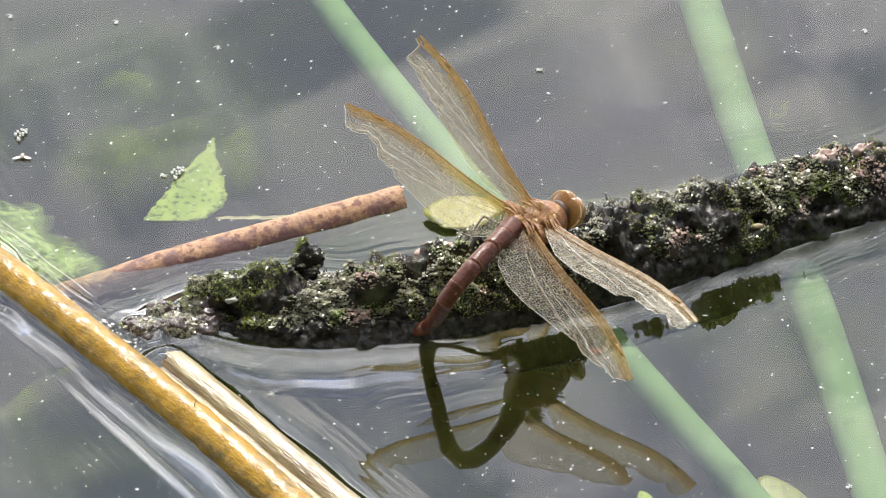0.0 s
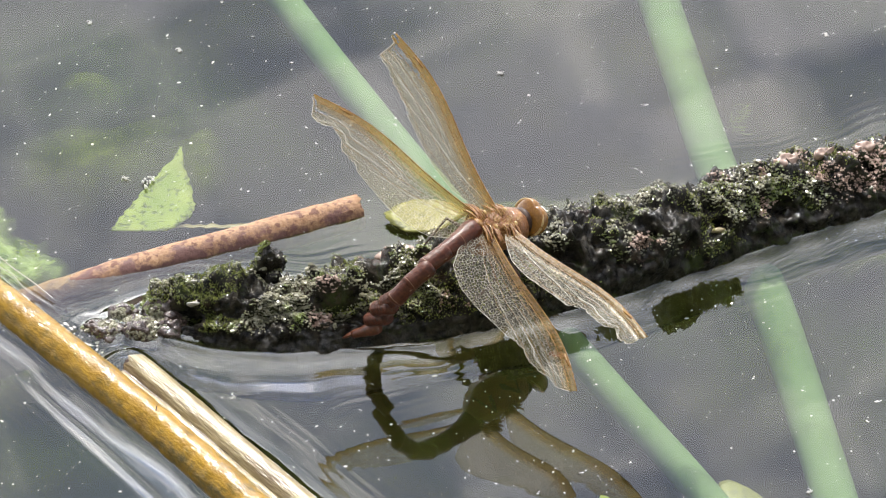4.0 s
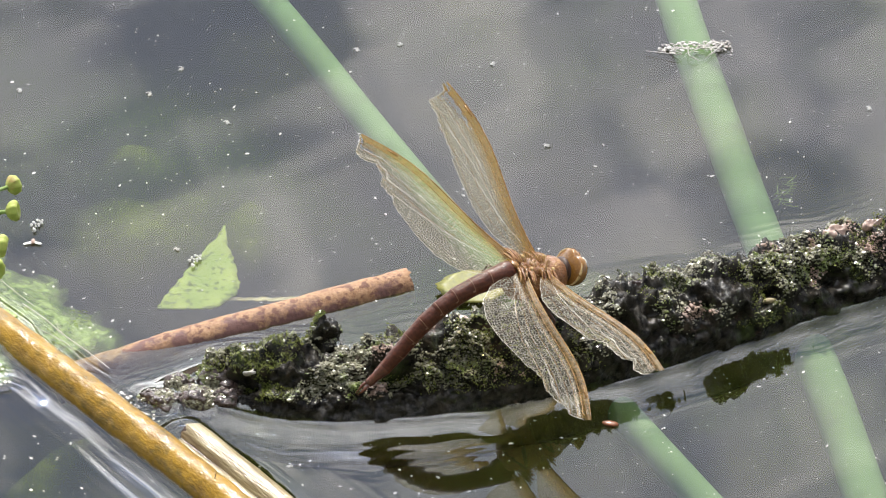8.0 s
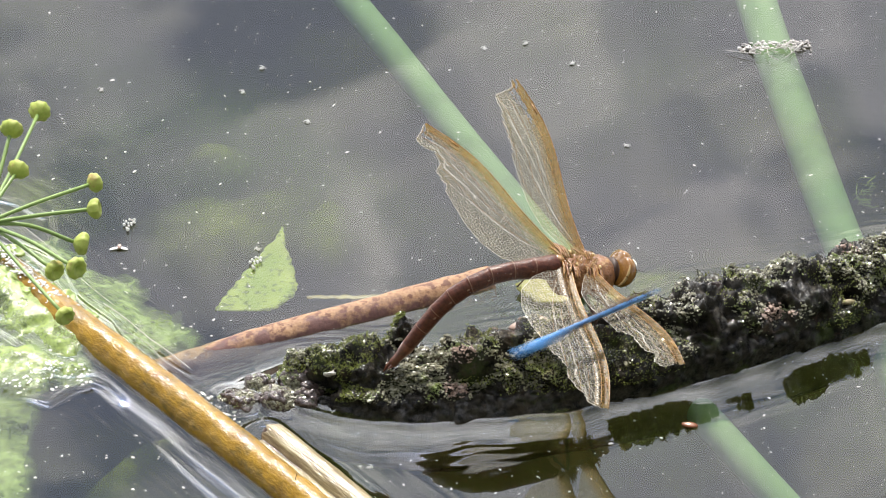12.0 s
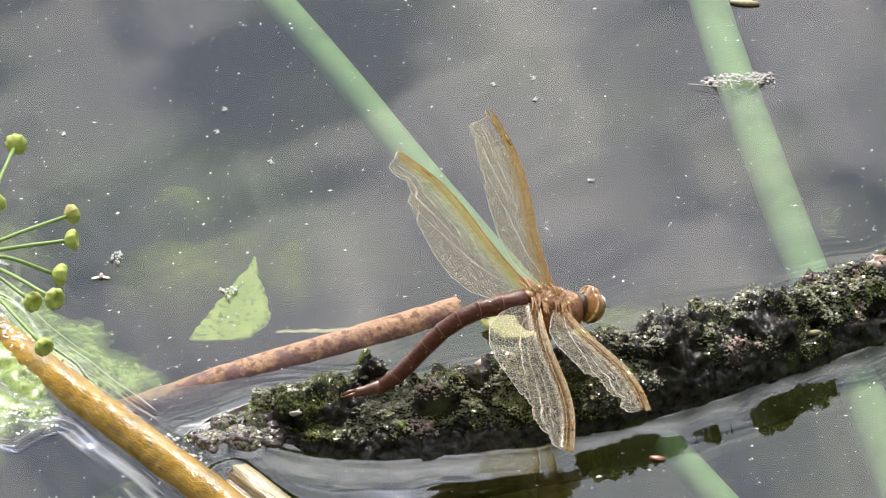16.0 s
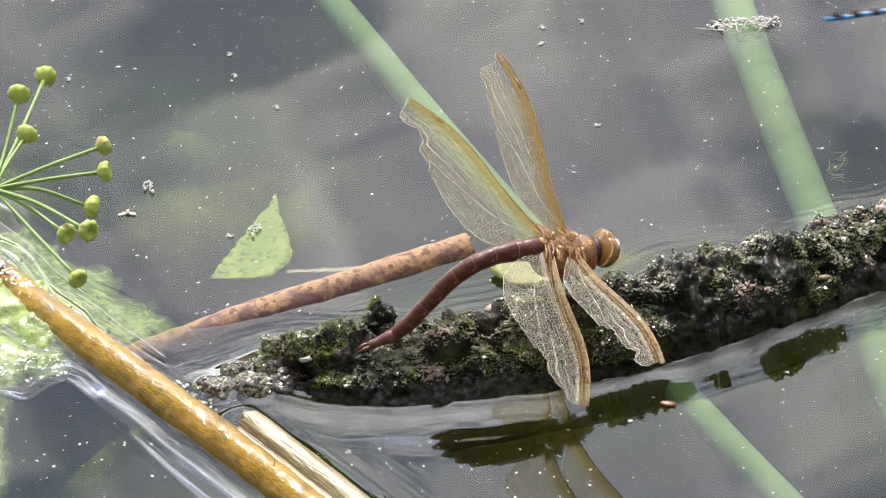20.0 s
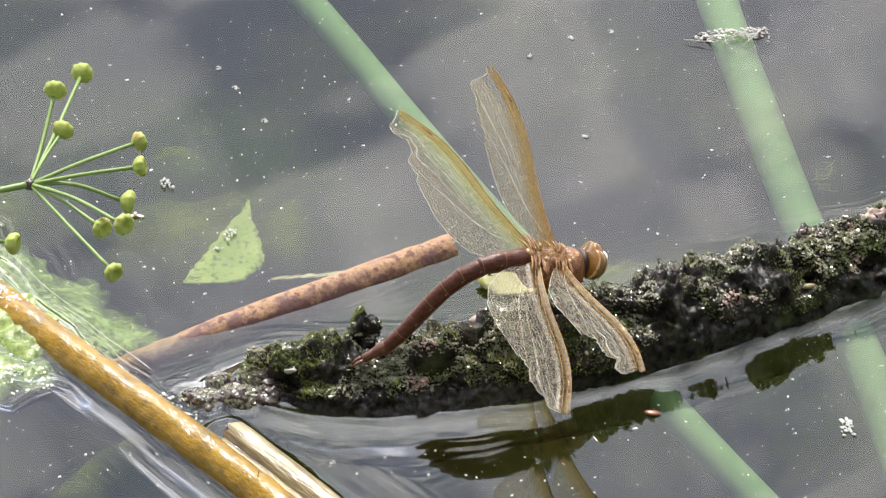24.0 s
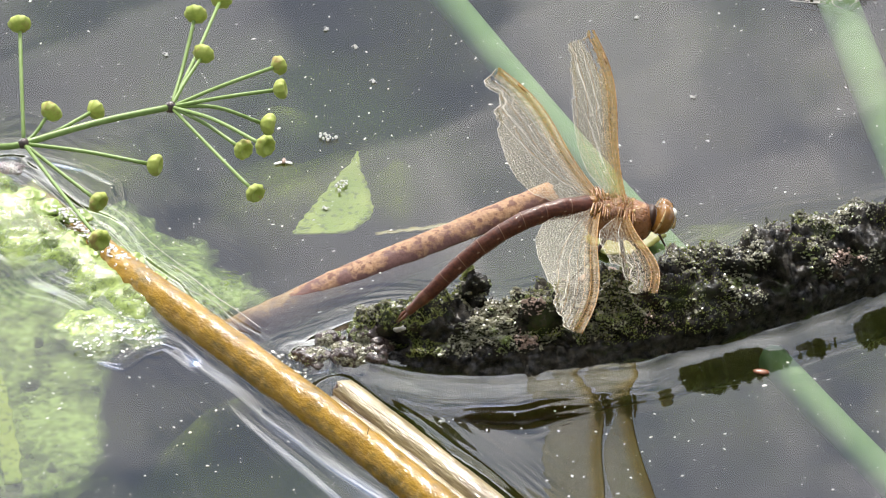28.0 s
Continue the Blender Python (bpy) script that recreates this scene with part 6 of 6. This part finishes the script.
ABDOMEN_ROWS = [
    [(0, pose(-0.0055, -0.0000, -0.0030, 0, 4, 22)), (2, pose(-0.0055, 0.0000, -0.0030, 0, 1, 45)), (3, pose(-0.0055, -0.0000, -0.0030, 0, -2, 36)), (5.5, pose(-0.0055, 0.0000, -0.0030, 0, -30, -6)), (6, pose(-0.0055, 0.0000, -0.0030, 0, -19, 2)), (7, pose(-0.0055, 0.0000, -0.0030, 0, -19, 7)), (8, pose(-0.0055, 0.0000, -0.0030, 0, -20, 3)), (9, pose(-0.0055, -0.0000, -0.0030, 0, -18, -4)), (10, pose(-0.0055, -0.0000, -0.0030, 0, -9, 4)), (11, pose(-0.0055, -0.0000, -0.0030, 0, -12, 4)), (12, pose(-0.0055, -0.0000, -0.0030, 0, -10, 1)), (15, pose(-0.0055, -0.0000, -0.0030, 0, -4, -0)), (16, pose(-0.0055, -0.0000, -0.0030, 0, -17, -1)), (17, pose(-0.0055, -0.0000, -0.0030, 0, -10, -4)), (18, pose(-0.0055, -0.0000, -0.0030, 0, -8, -1)), (19, pose(-0.0055, -0.0000, -0.0030, 0, -8, -1)), (20, pose(-0.0055, -0.0000, -0.0030, 0, -9, 1)), (23, pose(-0.0055, -0.0000, -0.0030, 0, -2, -1)), (24, pose(-0.0055, -0.0000, -0.0030, 0, -6, 3)), (25, pose(-0.0055, -0.0000, -0.0030, 0, -11, 5)), (26, pose(-0.0055, -0.0000, -0.0030, 0, -9, 2)), (27, pose(-0.0055, 0.0000, -0.0030, 0, -9, 3)), (28, pose(-0.0055, 0.0000, -0.0030, 0, -1, 20))],
    [(0, pose(-0.0101, -0.0019, -0.0027, 0, -9, 19)), (2, pose(-0.0095, -0.0040, -0.0029, 0, -7, 19)), (3, pose(-0.0097, -0.0030, -0.0031, 0, -9, 21)), (5.5, pose(-0.0092, 0.0004, -0.0051, 0, -40, -3)), (6, pose(-0.0096, -0.0002, -0.0044, 0, -26, 4)), (7, pose(-0.0096, -0.0005, -0.0045, 0, -28, 8)), (8, pose(-0.0096, -0.0002, -0.0045, 0, -26, 4)), (9, pose(-0.0099, 0.0003, -0.0044, 0, -27, -3)), (10, pose(-0.0103, -0.0003, -0.0038, 0, -16, 4)), (11, pose(-0.0103, -0.0003, -0.0040, 0, -14, 4)), (12, pose(-0.0103, -0.0001, -0.0039, 0, -15, 1)), (15, pose(-0.0106, 0.0000, -0.0033, 0, -16, 1)), (16, pose(-0.0104, 0.0001, -0.0045, 0, -27, -1)), (17, pose(-0.0105, 0.0003, -0.0039, 0, -27, -3)), (18, pose(-0.0104, 0.0001, -0.0037, 0, -22, 0)), (19, pose(-0.0103, 0.0000, -0.0036, 0, -18, 0)), (20, pose(-0.0105, -0.0000, -0.0038, 0, -20, 2)), (23, pose(-0.0104, 0.0000, -0.0032, 0, -18, 1)), (24, pose(-0.0105, -0.0002, -0.0035, 0, -21, 5)), (25, pose(-0.0104, -0.0004, -0.0039, 0, -16, 5)), (26, pose(-0.0105, -0.0002, -0.0038, 0, -18, 3)), (27, pose(-0.0104, -0.0003, -0.0037, 0, -20, 4)), (28, pose(-0.0107, -0.0018, -0.0031, 0, -15, 20))],
    [(0, pose(-0.0163, -0.0041, -0.0038, 0, -22, 18)), (2, pose(-0.0154, -0.0060, -0.0037, 0, -19, 7)), (3, pose(-0.0157, -0.0053, -0.0041, 0, -20, 15)), (5.5, pose(-0.0123, 0.0006, -0.0078, 0, -46, -1)), (6, pose(-0.0136, -0.0004, -0.0063, 0, -33, 5)), (7, pose(-0.0136, -0.0011, -0.0066, 0, -36, 10)), (8, pose(-0.0136, -0.0005, -0.0064, 0, -34, 5)), (9, pose(-0.0138, 0.0005, -0.0064, 0, -34, -2)), (10, pose(-0.0153, -0.0006, -0.0052, 0, -25, 4)), (11, pose(-0.0154, -0.0007, -0.0053, 0, -20, 4)), (12, pose(-0.0153, -0.0001, -0.0052, 0, -24, 1)), (15, pose(-0.0155, -0.0000, -0.0048, 0, -30, 2)), (16, pose(-0.0147, 0.0002, -0.0068, 0, -40, 1)), (17, pose(-0.0147, 0.0006, -0.0061, 0, -43, -1)), (18, pose(-0.0150, 0.0001, -0.0056, 0, -35, 2)), (19, pose(-0.0150, 0.0000, -0.0052, 0, -28, 1)), (20, pose(-0.0152, -0.0002, -0.0055, 0, -33, 4)), (23, pose(-0.0149, -0.0000, -0.0047, 0, -33, 3)), (24, pose(-0.0150, -0.0006, -0.0053, 0, -36, 7)), (25, pose(-0.0153, -0.0009, -0.0053, 0, -23, 6)), (26, pose(-0.0151, -0.0004, -0.0053, 0, -26, 4)), (27, pose(-0.0150, -0.0006, -0.0055, 0, -30, 5)), (28, pose(-0.0156, -0.0036, -0.0045, 0, -26, 20))],
    [(0, pose(-0.0219, -0.0059, -0.0061, 0, -44, 15)), (2, pose(-0.0211, -0.0067, -0.0057, 0, -39, -1)), (3, pose(-0.0213, -0.0068, -0.0062, 0, -40, 11)), (5.5, pose(-0.0153, 0.0006, -0.0108, 0, -48, -1)), (6, pose(-0.0172, -0.0008, -0.0087, 0, -40, 7)), (7, pose(-0.0173, -0.0017, -0.0092, 0, -43, 12)), (8, pose(-0.0173, -0.0009, -0.0089, 0, -43, 7)), (9, pose(-0.0174, 0.0006, -0.0089, 0, -41, -1)), (10, pose(-0.0199, -0.0010, -0.0073, 0, -36, 4)), (11, pose(-0.0203, -0.0010, -0.0070, 0, -30, 4)), (12, pose(-0.0199, -0.0002, -0.0073, 0, -36, 2)), (15, pose(-0.0199, -0.0002, -0.0073, 0, -44, 4)), (16, pose(-0.0183, 0.0001, -0.0098, 0, -54, 3)), (17, pose(-0.0181, 0.0006, -0.0093, 0, -56, 1)), (18, pose(-0.0190, -0.0000, -0.0084, 0, -48, 4)), (19, pose(-0.0193, -0.0001, -0.0075, 0, -39, 2)), (20, pose(-0.0193, -0.0005, -0.0081, 0, -47, 7)), (23, pose(-0.0188, -0.0002, -0.0072, 0, -47, 5)), (24, pose(-0.0187, -0.0011, -0.0080, 0, -49, 10)), (25, pose(-0.0199, -0.0014, -0.0073, 0, -30, 7)), (26, pose(-0.0195, -0.0006, -0.0075, 0, -33, 4)), (27, pose(-0.0193, -0.0010, -0.0079, 0, -38, 6)), (28, pose(-0.0201, -0.0053, -0.0069, 0, -36, 20))],
    [(0, pose(-0.0255, -0.0068, -0.0096, 0, -79, -11)), (2, pose(-0.0251, -0.0067, -0.0089, 0, -69, -18)), (3, pose(-0.0250, -0.0075, -0.0095, 0, -74, -2)), (5.5, pose(-0.0181, 0.0007, -0.0140, 0, -48, -1)), (6, pose(-0.0205, -0.0012, -0.0115, 0, -46, 9)), (7, pose(-0.0205, -0.0024, -0.0123, 0, -50, 14)), (8, pose(-0.0205, -0.0013, -0.0120, 0, -52, 9)), (9, pose(-0.0208, 0.0007, -0.0118, 0, -46, -0)), (10, pose(-0.0240, -0.0013, -0.0103, 0, -48, 5)), (11, pose(-0.0246, -0.0013, -0.0096, 0, -43, 5)), (12, pose(-0.0239, -0.0003, -0.0102, 0, -50, 2)), (15, pose(-0.0234, -0.0005, -0.0107, 0, -57, 7)), (16, pose(-0.0210, -0.0000, -0.0136, 0, -65, 6)), (17, pose(-0.0208, 0.0006, -0.0133, 0, -64, 3)), (18, pose(-0.0223, -0.0003, -0.0120, 0, -59, 7)), (19, pose(-0.0231, -0.0002, -0.0105, 0, -49, 4)), (20, pose(-0.0226, -0.0009, -0.0116, 0, -58, 11)), (23, pose(-0.0220, -0.0005, -0.0106, 0, -59, 8)), (24, pose(-0.0217, -0.0016, -0.0115, 0, -58, 14)), (25, pose(-0.0243, -0.0019, -0.0098, 0, -39, 8)), (26, pose(-0.0236, -0.0010, -0.0101, 0, -39, 5)), (27, pose(-0.0232, -0.0015, -0.0110, 0, -43, 7)), (28, pose(-0.0242, -0.0068, -0.0101, 0, -45, 21))],
    [(0, pose(-0.0263, -0.0067, -0.0140, 0, -67, -140)), (2, pose(-0.0267, -0.0061, -0.0134, 0, -77, -134)), (3, pose(-0.0262, -0.0075, -0.0137, 0, -73, -145)), (5.5, pose(-0.0209, 0.0007, -0.0171, 0, -49, -0)), (6, pose(-0.0235, -0.0016, -0.0147, 0, -52, 11)), (7, pose(-0.0233, -0.0031, -0.0158, 0, -56, 16)), (8, pose(-0.0232, -0.0017, -0.0155, 0, -59, 12)), (9, pose(-0.0239, 0.0007, -0.0150, 0, -53, 1)), (10, pose(-0.0273, -0.0016, -0.0139, 0, -61, 6)), (11, pose(-0.0282, -0.0016, -0.0129, 0, -57, 5)), (12, pose(-0.0270, -0.0004, -0.0139, 0, -62, 4)), (15, pose(-0.0262, -0.0008, -0.0149, 0, -65, 11)), (16, pose(-0.0231, -0.0002, -0.0180, 0, -70, 8)), (17, pose(-0.0229, 0.0005, -0.0177, 0, -67, 4)), (18, pose(-0.0248, -0.0006, -0.0163, 0, -65, 10)), (19, pose(-0.0263, -0.0004, -0.0142, 0, -58, 6)), (20, pose(-0.0251, -0.0015, -0.0158, 0, -64, 15)), (23, pose(-0.0245, -0.0009, -0.0147, 0, -66, 11)), (24, pose(-0.0242, -0.0022, -0.0156, 0, -63, 16)), (25, pose(-0.0281, -0.0025, -0.0130, 0, -47, 10)), (26, pose(-0.0275, -0.0013, -0.0132, 0, -45, 6)), (27, pose(-0.0268, -0.0019, -0.0144, 0, -48, 8)), (28, pose(-0.0278, -0.0081, -0.0139, 0, -51, 21))],
    [(0, pose(-0.0247, -0.0053, -0.0190, 0, -54, -143)), (2, pose(-0.0259, -0.0052, -0.0187, 0, -61, -155)), (3, pose(-0.0250, -0.0066, -0.0188, 0, -57, -149)), (5.5, pose(-0.0237, 0.0007, -0.0203, 0, -51, 0)), (6, pose(-0.0262, -0.0022, -0.0182, 0, -59, 15)), (7, pose(-0.0258, -0.0038, -0.0195, 0, -59, 18)), (8, pose(-0.0254, -0.0022, -0.0193, 0, -63, 14)), (9, pose(-0.0266, 0.0007, -0.0187, 0, -61, 3)), (10, pose(-0.0297, -0.0018, -0.0183, 0, -73, 7)), (11, pose(-0.0309, -0.0019, -0.0171, 0, -70, 7)), (12, pose(-0.0293, -0.0006, -0.0183, 0, -71, 5)), (15, pose(-0.0283, -0.0012, -0.0195, 0, -67, 12)), (16, pose(-0.0248, -0.0005, -0.0227, 0, -67, 7)), (17, pose(-0.0248, 0.0004, -0.0222, 0, -64, 2)), (18, pose(-0.0269, -0.0010, -0.0208, 0, -65, 10)), (19, pose(-0.0289, -0.0007, -0.0183, 0, -64, 8)), (20, pose(-0.0272, -0.0020, -0.0203, 0, -64, 15)), (23, pose(-0.0264, -0.0012, -0.0191, 0, -67, 12)), (24, pose(-0.0263, -0.0029, -0.0199, 0, -63, 16)), (25, pose(-0.0315, -0.0031, -0.0166, 0, -54, 12)), (26, pose(-0.0310, -0.0017, -0.0167, 0, -52, 8)), (27, pose(-0.0301, -0.0023, -0.0181, 0, -51, 8)), (28, pose(-0.0310, -0.0093, -0.0181, 0, -55, 21))],
    [(0, pose(-0.0217, -0.0030, -0.0242, 0, -53, -132)), (2, pose(-0.0231, -0.0040, -0.0242, 0, -52, -151)), (3, pose(-0.0220, -0.0048, -0.0241, 0, -51, -138)), (5.5, pose(-0.0263, 0.0007, -0.0235, 0, -56, 3)), (6, pose(-0.0283, -0.0028, -0.0219, 0, -65, 20)), (7, pose(-0.0280, -0.0045, -0.0234, 0, -59, 18)), (8, pose(-0.0274, -0.0027, -0.0232, 0, -61, 13)), (9, pose(-0.0288, 0.0006, -0.0226, 0, -73, 11)), (10, pose(-0.0312, -0.0020, -0.0231, 0, -83, 13)), (11, pose(-0.0327, -0.0021, -0.0219, 0, -80, 10)), (12, pose(-0.0310, -0.0007, -0.0231, 0, -74, 6)), (15, pose(-0.0302, -0.0016, -0.0243, 0, -61, 9)), (16, pose(-0.0267, -0.0007, -0.0273, 0, -54, 3)), (17, pose(-0.0269, 0.0003, -0.0264, 0, -52, -0)), (18, pose(-0.0289, -0.0013, -0.0252, 0, -56, 6)), (19, pose(-0.0310, -0.0009, -0.0228, 0, -67, 9)), (20, pose(-0.0293, -0.0026, -0.0248, 0, -55, 10)), (23, pose(-0.0283, -0.0016, -0.0235, 0, -60, 9)), (24, pose(-0.0284, -0.0035, -0.0243, 0, -56, 13)), (25, pose(-0.0344, -0.0037, -0.0208, 0, -61, 14)), (26, pose(-0.0340, -0.0021, -0.0206, 0, -61, 11)), (27, pose(-0.0331, -0.0028, -0.0219, 0, -54, 9)), (28, pose(-0.0339, -0.0105, -0.0226, 0, -57, 21))],
    [(0, pose(-0.0191, -0.0001, -0.0293, 0, -57, -81)), (2, pose(-0.0197, -0.0020, -0.0292, 0, -43, -125)), (3, pose(-0.0191, -0.0021, -0.0291, 0, -46, -100)), (5.5, pose(-0.0287, 0.0006, -0.0270, 0, -65, 10)), (6, pose(-0.0301, -0.0034, -0.0259, 0, -71, 28)), (7, pose(-0.0302, -0.0052, -0.0272, 0, -55, 16)), (8, pose(-0.0294, -0.0032, -0.0271, 0, -53, 10)), (9, pose(-0.0300, 0.0003, -0.0268, 0, -85, 106)), (10, pose(-0.0318, -0.0021, -0.0282, 0, -88, 151)), (11, pose(-0.0336, -0.0022, -0.0270, 0, -86, 21)), (12, pose(-0.0324, -0.0009, -0.0281, 0, -70, 5)), (15, pose(-0.0326, -0.0020, -0.0287, 0, -44, 4)), (16, pose(-0.0295, -0.0008, -0.0312, 0, -28, -1)), (17, pose(-0.0298, 0.0003, -0.0301, 0, -32, -2)), (18, pose(-0.0316, -0.0016, -0.0292, 0, -36, 2)), (19, pose(-0.0329, -0.0012, -0.0273, 0, -66, 8)), (20, pose(-0.0321, -0.0031, -0.0288, 0, -34, 4)), (23, pose(-0.0306, -0.0020, -0.0276, 0, -44, 5)), (24, pose(-0.0310, -0.0040, -0.0282, 0, -40, 8)), (25, pose(-0.0368, -0.0043, -0.0252, 0, -65, 16)), (26, pose(-0.0364, -0.0026, -0.0249, 0, -72, 18)), (27, pose(-0.0360, -0.0032, -0.0259, 0, -55, 9)), (28, pose(-0.0367, -0.0115, -0.0271, 0, -55, 21))],
]
SEED_ROWS = [(0, pose(-0.0264, -0.0245, 0)), (6, pose(-0.0264, -0.0245, 0)), (8, pose(-0.0237, -0.0263, 0)), (9, pose(-0.0237, -0.0250, 0)), (10, pose(-0.0234, -0.0245, 0)), (11, pose(-0.0239, -0.0244, 0)), (12, pose(-0.0240, -0.0239, 0)), (14.5, pose(-0.0220, -0.0221, 0)), (16, pose(-0.0205, -0.0209, 0)), (17, pose(-0.0206, -0.0197, 0)), (18, pose(-0.0198, -0.0176, 0)), (19, pose(-0.0180, -0.0167, 0)), (20, pose(-0.0172, -0.0156, 0)), (20.5, pose(-0.0160, -0.0150, 0)), (22.5, pose(-0.0118, -0.0107, 0)), (23, pose(-0.0100, -0.0107, 0)), (24, pose(-0.0052, -0.0110, 0)), (25, pose(-0.0018, -0.0103, 0)), (26, pose(-0.0071, -0.0023, 0)), (27, pose(-0.0022, -0.0017, 0)), (28, pose(0.0000, 0.0000, 0))]
LEAF_ROWS = [(0, pose(-0.0498, 0.0147, 0)), (3, pose(-0.0490, 0.0128, 0)), (6, pose(-0.0471, 0.0107, 0)), (8, pose(-0.0498, 0.0093, 0)), (10, pose(-0.0529, 0.0089, 0)), (12, pose(-0.0550, 0.0086, 0)), (15, pose(-0.0539, 0.0119, 0)), (17, pose(-0.0524, 0.0133, 0)), (20, pose(-0.0501, 0.0157, 0)), (23, pose(-0.0524, 0.0171, 0)), (25, pose(-0.0542, 0.0204, 0)), (27, pose(-0.0540, 0.0219, 0)), (28, pose(-0.0535, 0.0219, 0))]
BROWN_ROWS = [(0, pose(-0.0067, -0.0073, 0, 0, 0, 24.3)), (8, pose(-0.0079, -0.0106, 0, 0, 0, 23.7)), (20, pose(-0.0064, -0.0040, 0, 0, 0, 25.9)), (28, pose(-0.0090, 0.0044, 0, 0, 0, 32.7))]
SPECK_ROWS = [(0, pose(-0.0938, 0.0079, 0)), (3, pose(-0.0942, 0.0057, 0)), (6, pose(-0.0927, 0.0050, 0)), (9, pose(-0.0947, 0.0024, 0)), (12, pose(-0.0929, 0.0012, 0)), (15, pose(-0.0901, 0.0054, 0)), (18, pose(-0.0870, 0.0079, 0)), (20, pose(-0.0847, 0.0101, 0)), (23, pose(-0.0809, 0.0119, 0)), (25, pose(-0.0785, 0.0166, 0)), (27, pose(-0.0718, 0.0184, 0)), (28, pose(-0.0710, 0.0189, 0))]

DAMSELFLY_ROWS = [(0, pose(0.1997, 0.3298, 0.034, 0, 0, -115)), (11.4, pose(0.1597, 0.2298, 0.034, 0, 0, -115)), (11.7, pose(0.0997, 0.0798, 0.034, 0, 0, -115)), (11.8, pose(0.0809, 0.0391, 0.034, 0, 0, -113)), (11.9, pose(0.0505, -0.0335, 0.034, 0, 0, -123)), (12, pose(0.0061, -0.0747, 0.034, 0, 0, -142)), (12.1, pose(-0.0380, -0.1027, 0.034, 0, 0, -142)), (12.2, pose(-0.0627, -0.1288, 0.034, 0, 0, -134)), (12.3, pose(-0.0913, -0.1578, 0.034, 0, 0, -135)), (13.5, pose(-0.3500, -0.1000, 0.034, 0, 0, -150)), (15.5, pose(-0.4000, 0.2500, 0.034, 0, 0, -205)), (17.5, pose(-0.2500, 0.3500, 0.034, 0, 0, -280)), (18.9, pose(-0.1400, 0.2600, 0.034, 0, 0, -345)), (19.2, pose(-0.0487, 0.0612, 0.034, 0, 0, -401)), (19.3, pose(-0.0297, 0.0445, 0.034, 0, 0, -370)), (19.5, pose(0.0445, 0.0450, 0.034, 0, 0, -361)), (19.8, pose(0.0740, 0.0418, 0.034, 0, 0, -367)), (20, pose(0.1055, 0.0394, 0.034, 0, 0, -353)), (20.3, pose(0.1467, 0.0470, 0.034, 0, 0, -343)), (21.2, pose(0.3500, 0.1500, 0.034, 0, 0, -350)), (28, pose(0.6000, 0.4000, 0.034, 0, 0, -340))]


def motions():
    walk(DRAGONFLY, DRAGONFLY_ROWS)
    for seg, rows in zip(SEGMENTS, ABDOMEN_ROWS):
        walk(seg, rows)
    hinge = Vector((-0.0034, 0.0026, -0.0008))      # the far hindwing is held higher at first
    lift = (Vector(WING_TIPS["far_hind"]) - hinge).rotation_difference(Vector((-0.0312, 0.0377, 0.0081)) - hinge).to_matrix().to_4x4()
    raised = Matrix.Translation(hinge) @ lift @ Matrix.Translation(-hinge)
    walk(WINGS["far_hind"], [(0, raised), (3.5, raised), (5.5, Matrix.Identity(4)), (28, Matrix.Identity(4))])
    walk(PLANT, SEED_ROWS)
    walk(DAMSELFLY, DAMSELFLY_ROWS)
    walk(LEAF_THING, [(t, m @ pose(0, 0, -0.0007)) for t, m in LEAF_ROWS])
    walk(DEAD_STEM, BROWN_ROWS)
    walk(GNAT, SPECK_ROWS)
    walk(BUBBLES, [(t, m @ pose(-0.0082 + 0.0041 * t / 28, -0.0132, 0)) for t, m in LEAF_ROWS])
    walk(LONE_BUBBLES, [(0, pose(-0.0950, 0.0160, 0)), (10, pose(-0.0930, 0.0090, 0)), (18, pose(-0.0830, 0.0160, 0, 0, 0, 30)), (26, pose(-0.0680, 0.0270, 0, 0, 0, 70)), (28, pose(-0.0610, 0.0275, 0, 0, 0, 90))])
    walk(FLUFF_THING, [(0, pose(-0.075, 0.060, 0, 0, 0, 50)), (28, pose(-0.055, 0.064, 0, 0, 0, 90))])
    walk(FLUFF_PAIR[0], [(0, pose(-0.0315, 0.0806, 0, 0, 0, 10)), (7, pose(-0.0124, 0.0811, 0, 0, 0, 20)), (17, pose(0.0149, 0.0820, 0, 0, 0, 40)), (28, pose(0.0420, 0.0830, 0, 0, 0, 55))])
    walk(FLUFF_PAIR[1], [(0, pose(-0.0420, 0.0787, 0, 0, 0, 70)), (7, pose(-0.0229, 0.0792, 0, 0, 0, 80)), (17, pose(0.0052, 0.0800, 0, 0, 0, 90)), (28, pose(0.0320, 0.0810, 0, 0, 0, 100))])
    walk(FOAM_SCRAP, [(0, pose(0.1500, -0.1100, 0)), (21, pose(0.1300, -0.0950, 0)), (23.5, pose(0.0860, -0.0740, 0)), (25, pose(0.0783, -0.0628, 0, 0, 0, 20)), (28, pose(0.0690, -0.0590, 0, 0, 0, 40))])
    walk(DUST, [(0, pose(-0.016, 0, 0)), (28, pose(0.016, 0.003, 0))])
    walk(blade, [(t, m @ pose(-0.0405, 0.0112, -0.0014, 0, 0, -112)) for t, m in BROWN_ROWS])


motions()
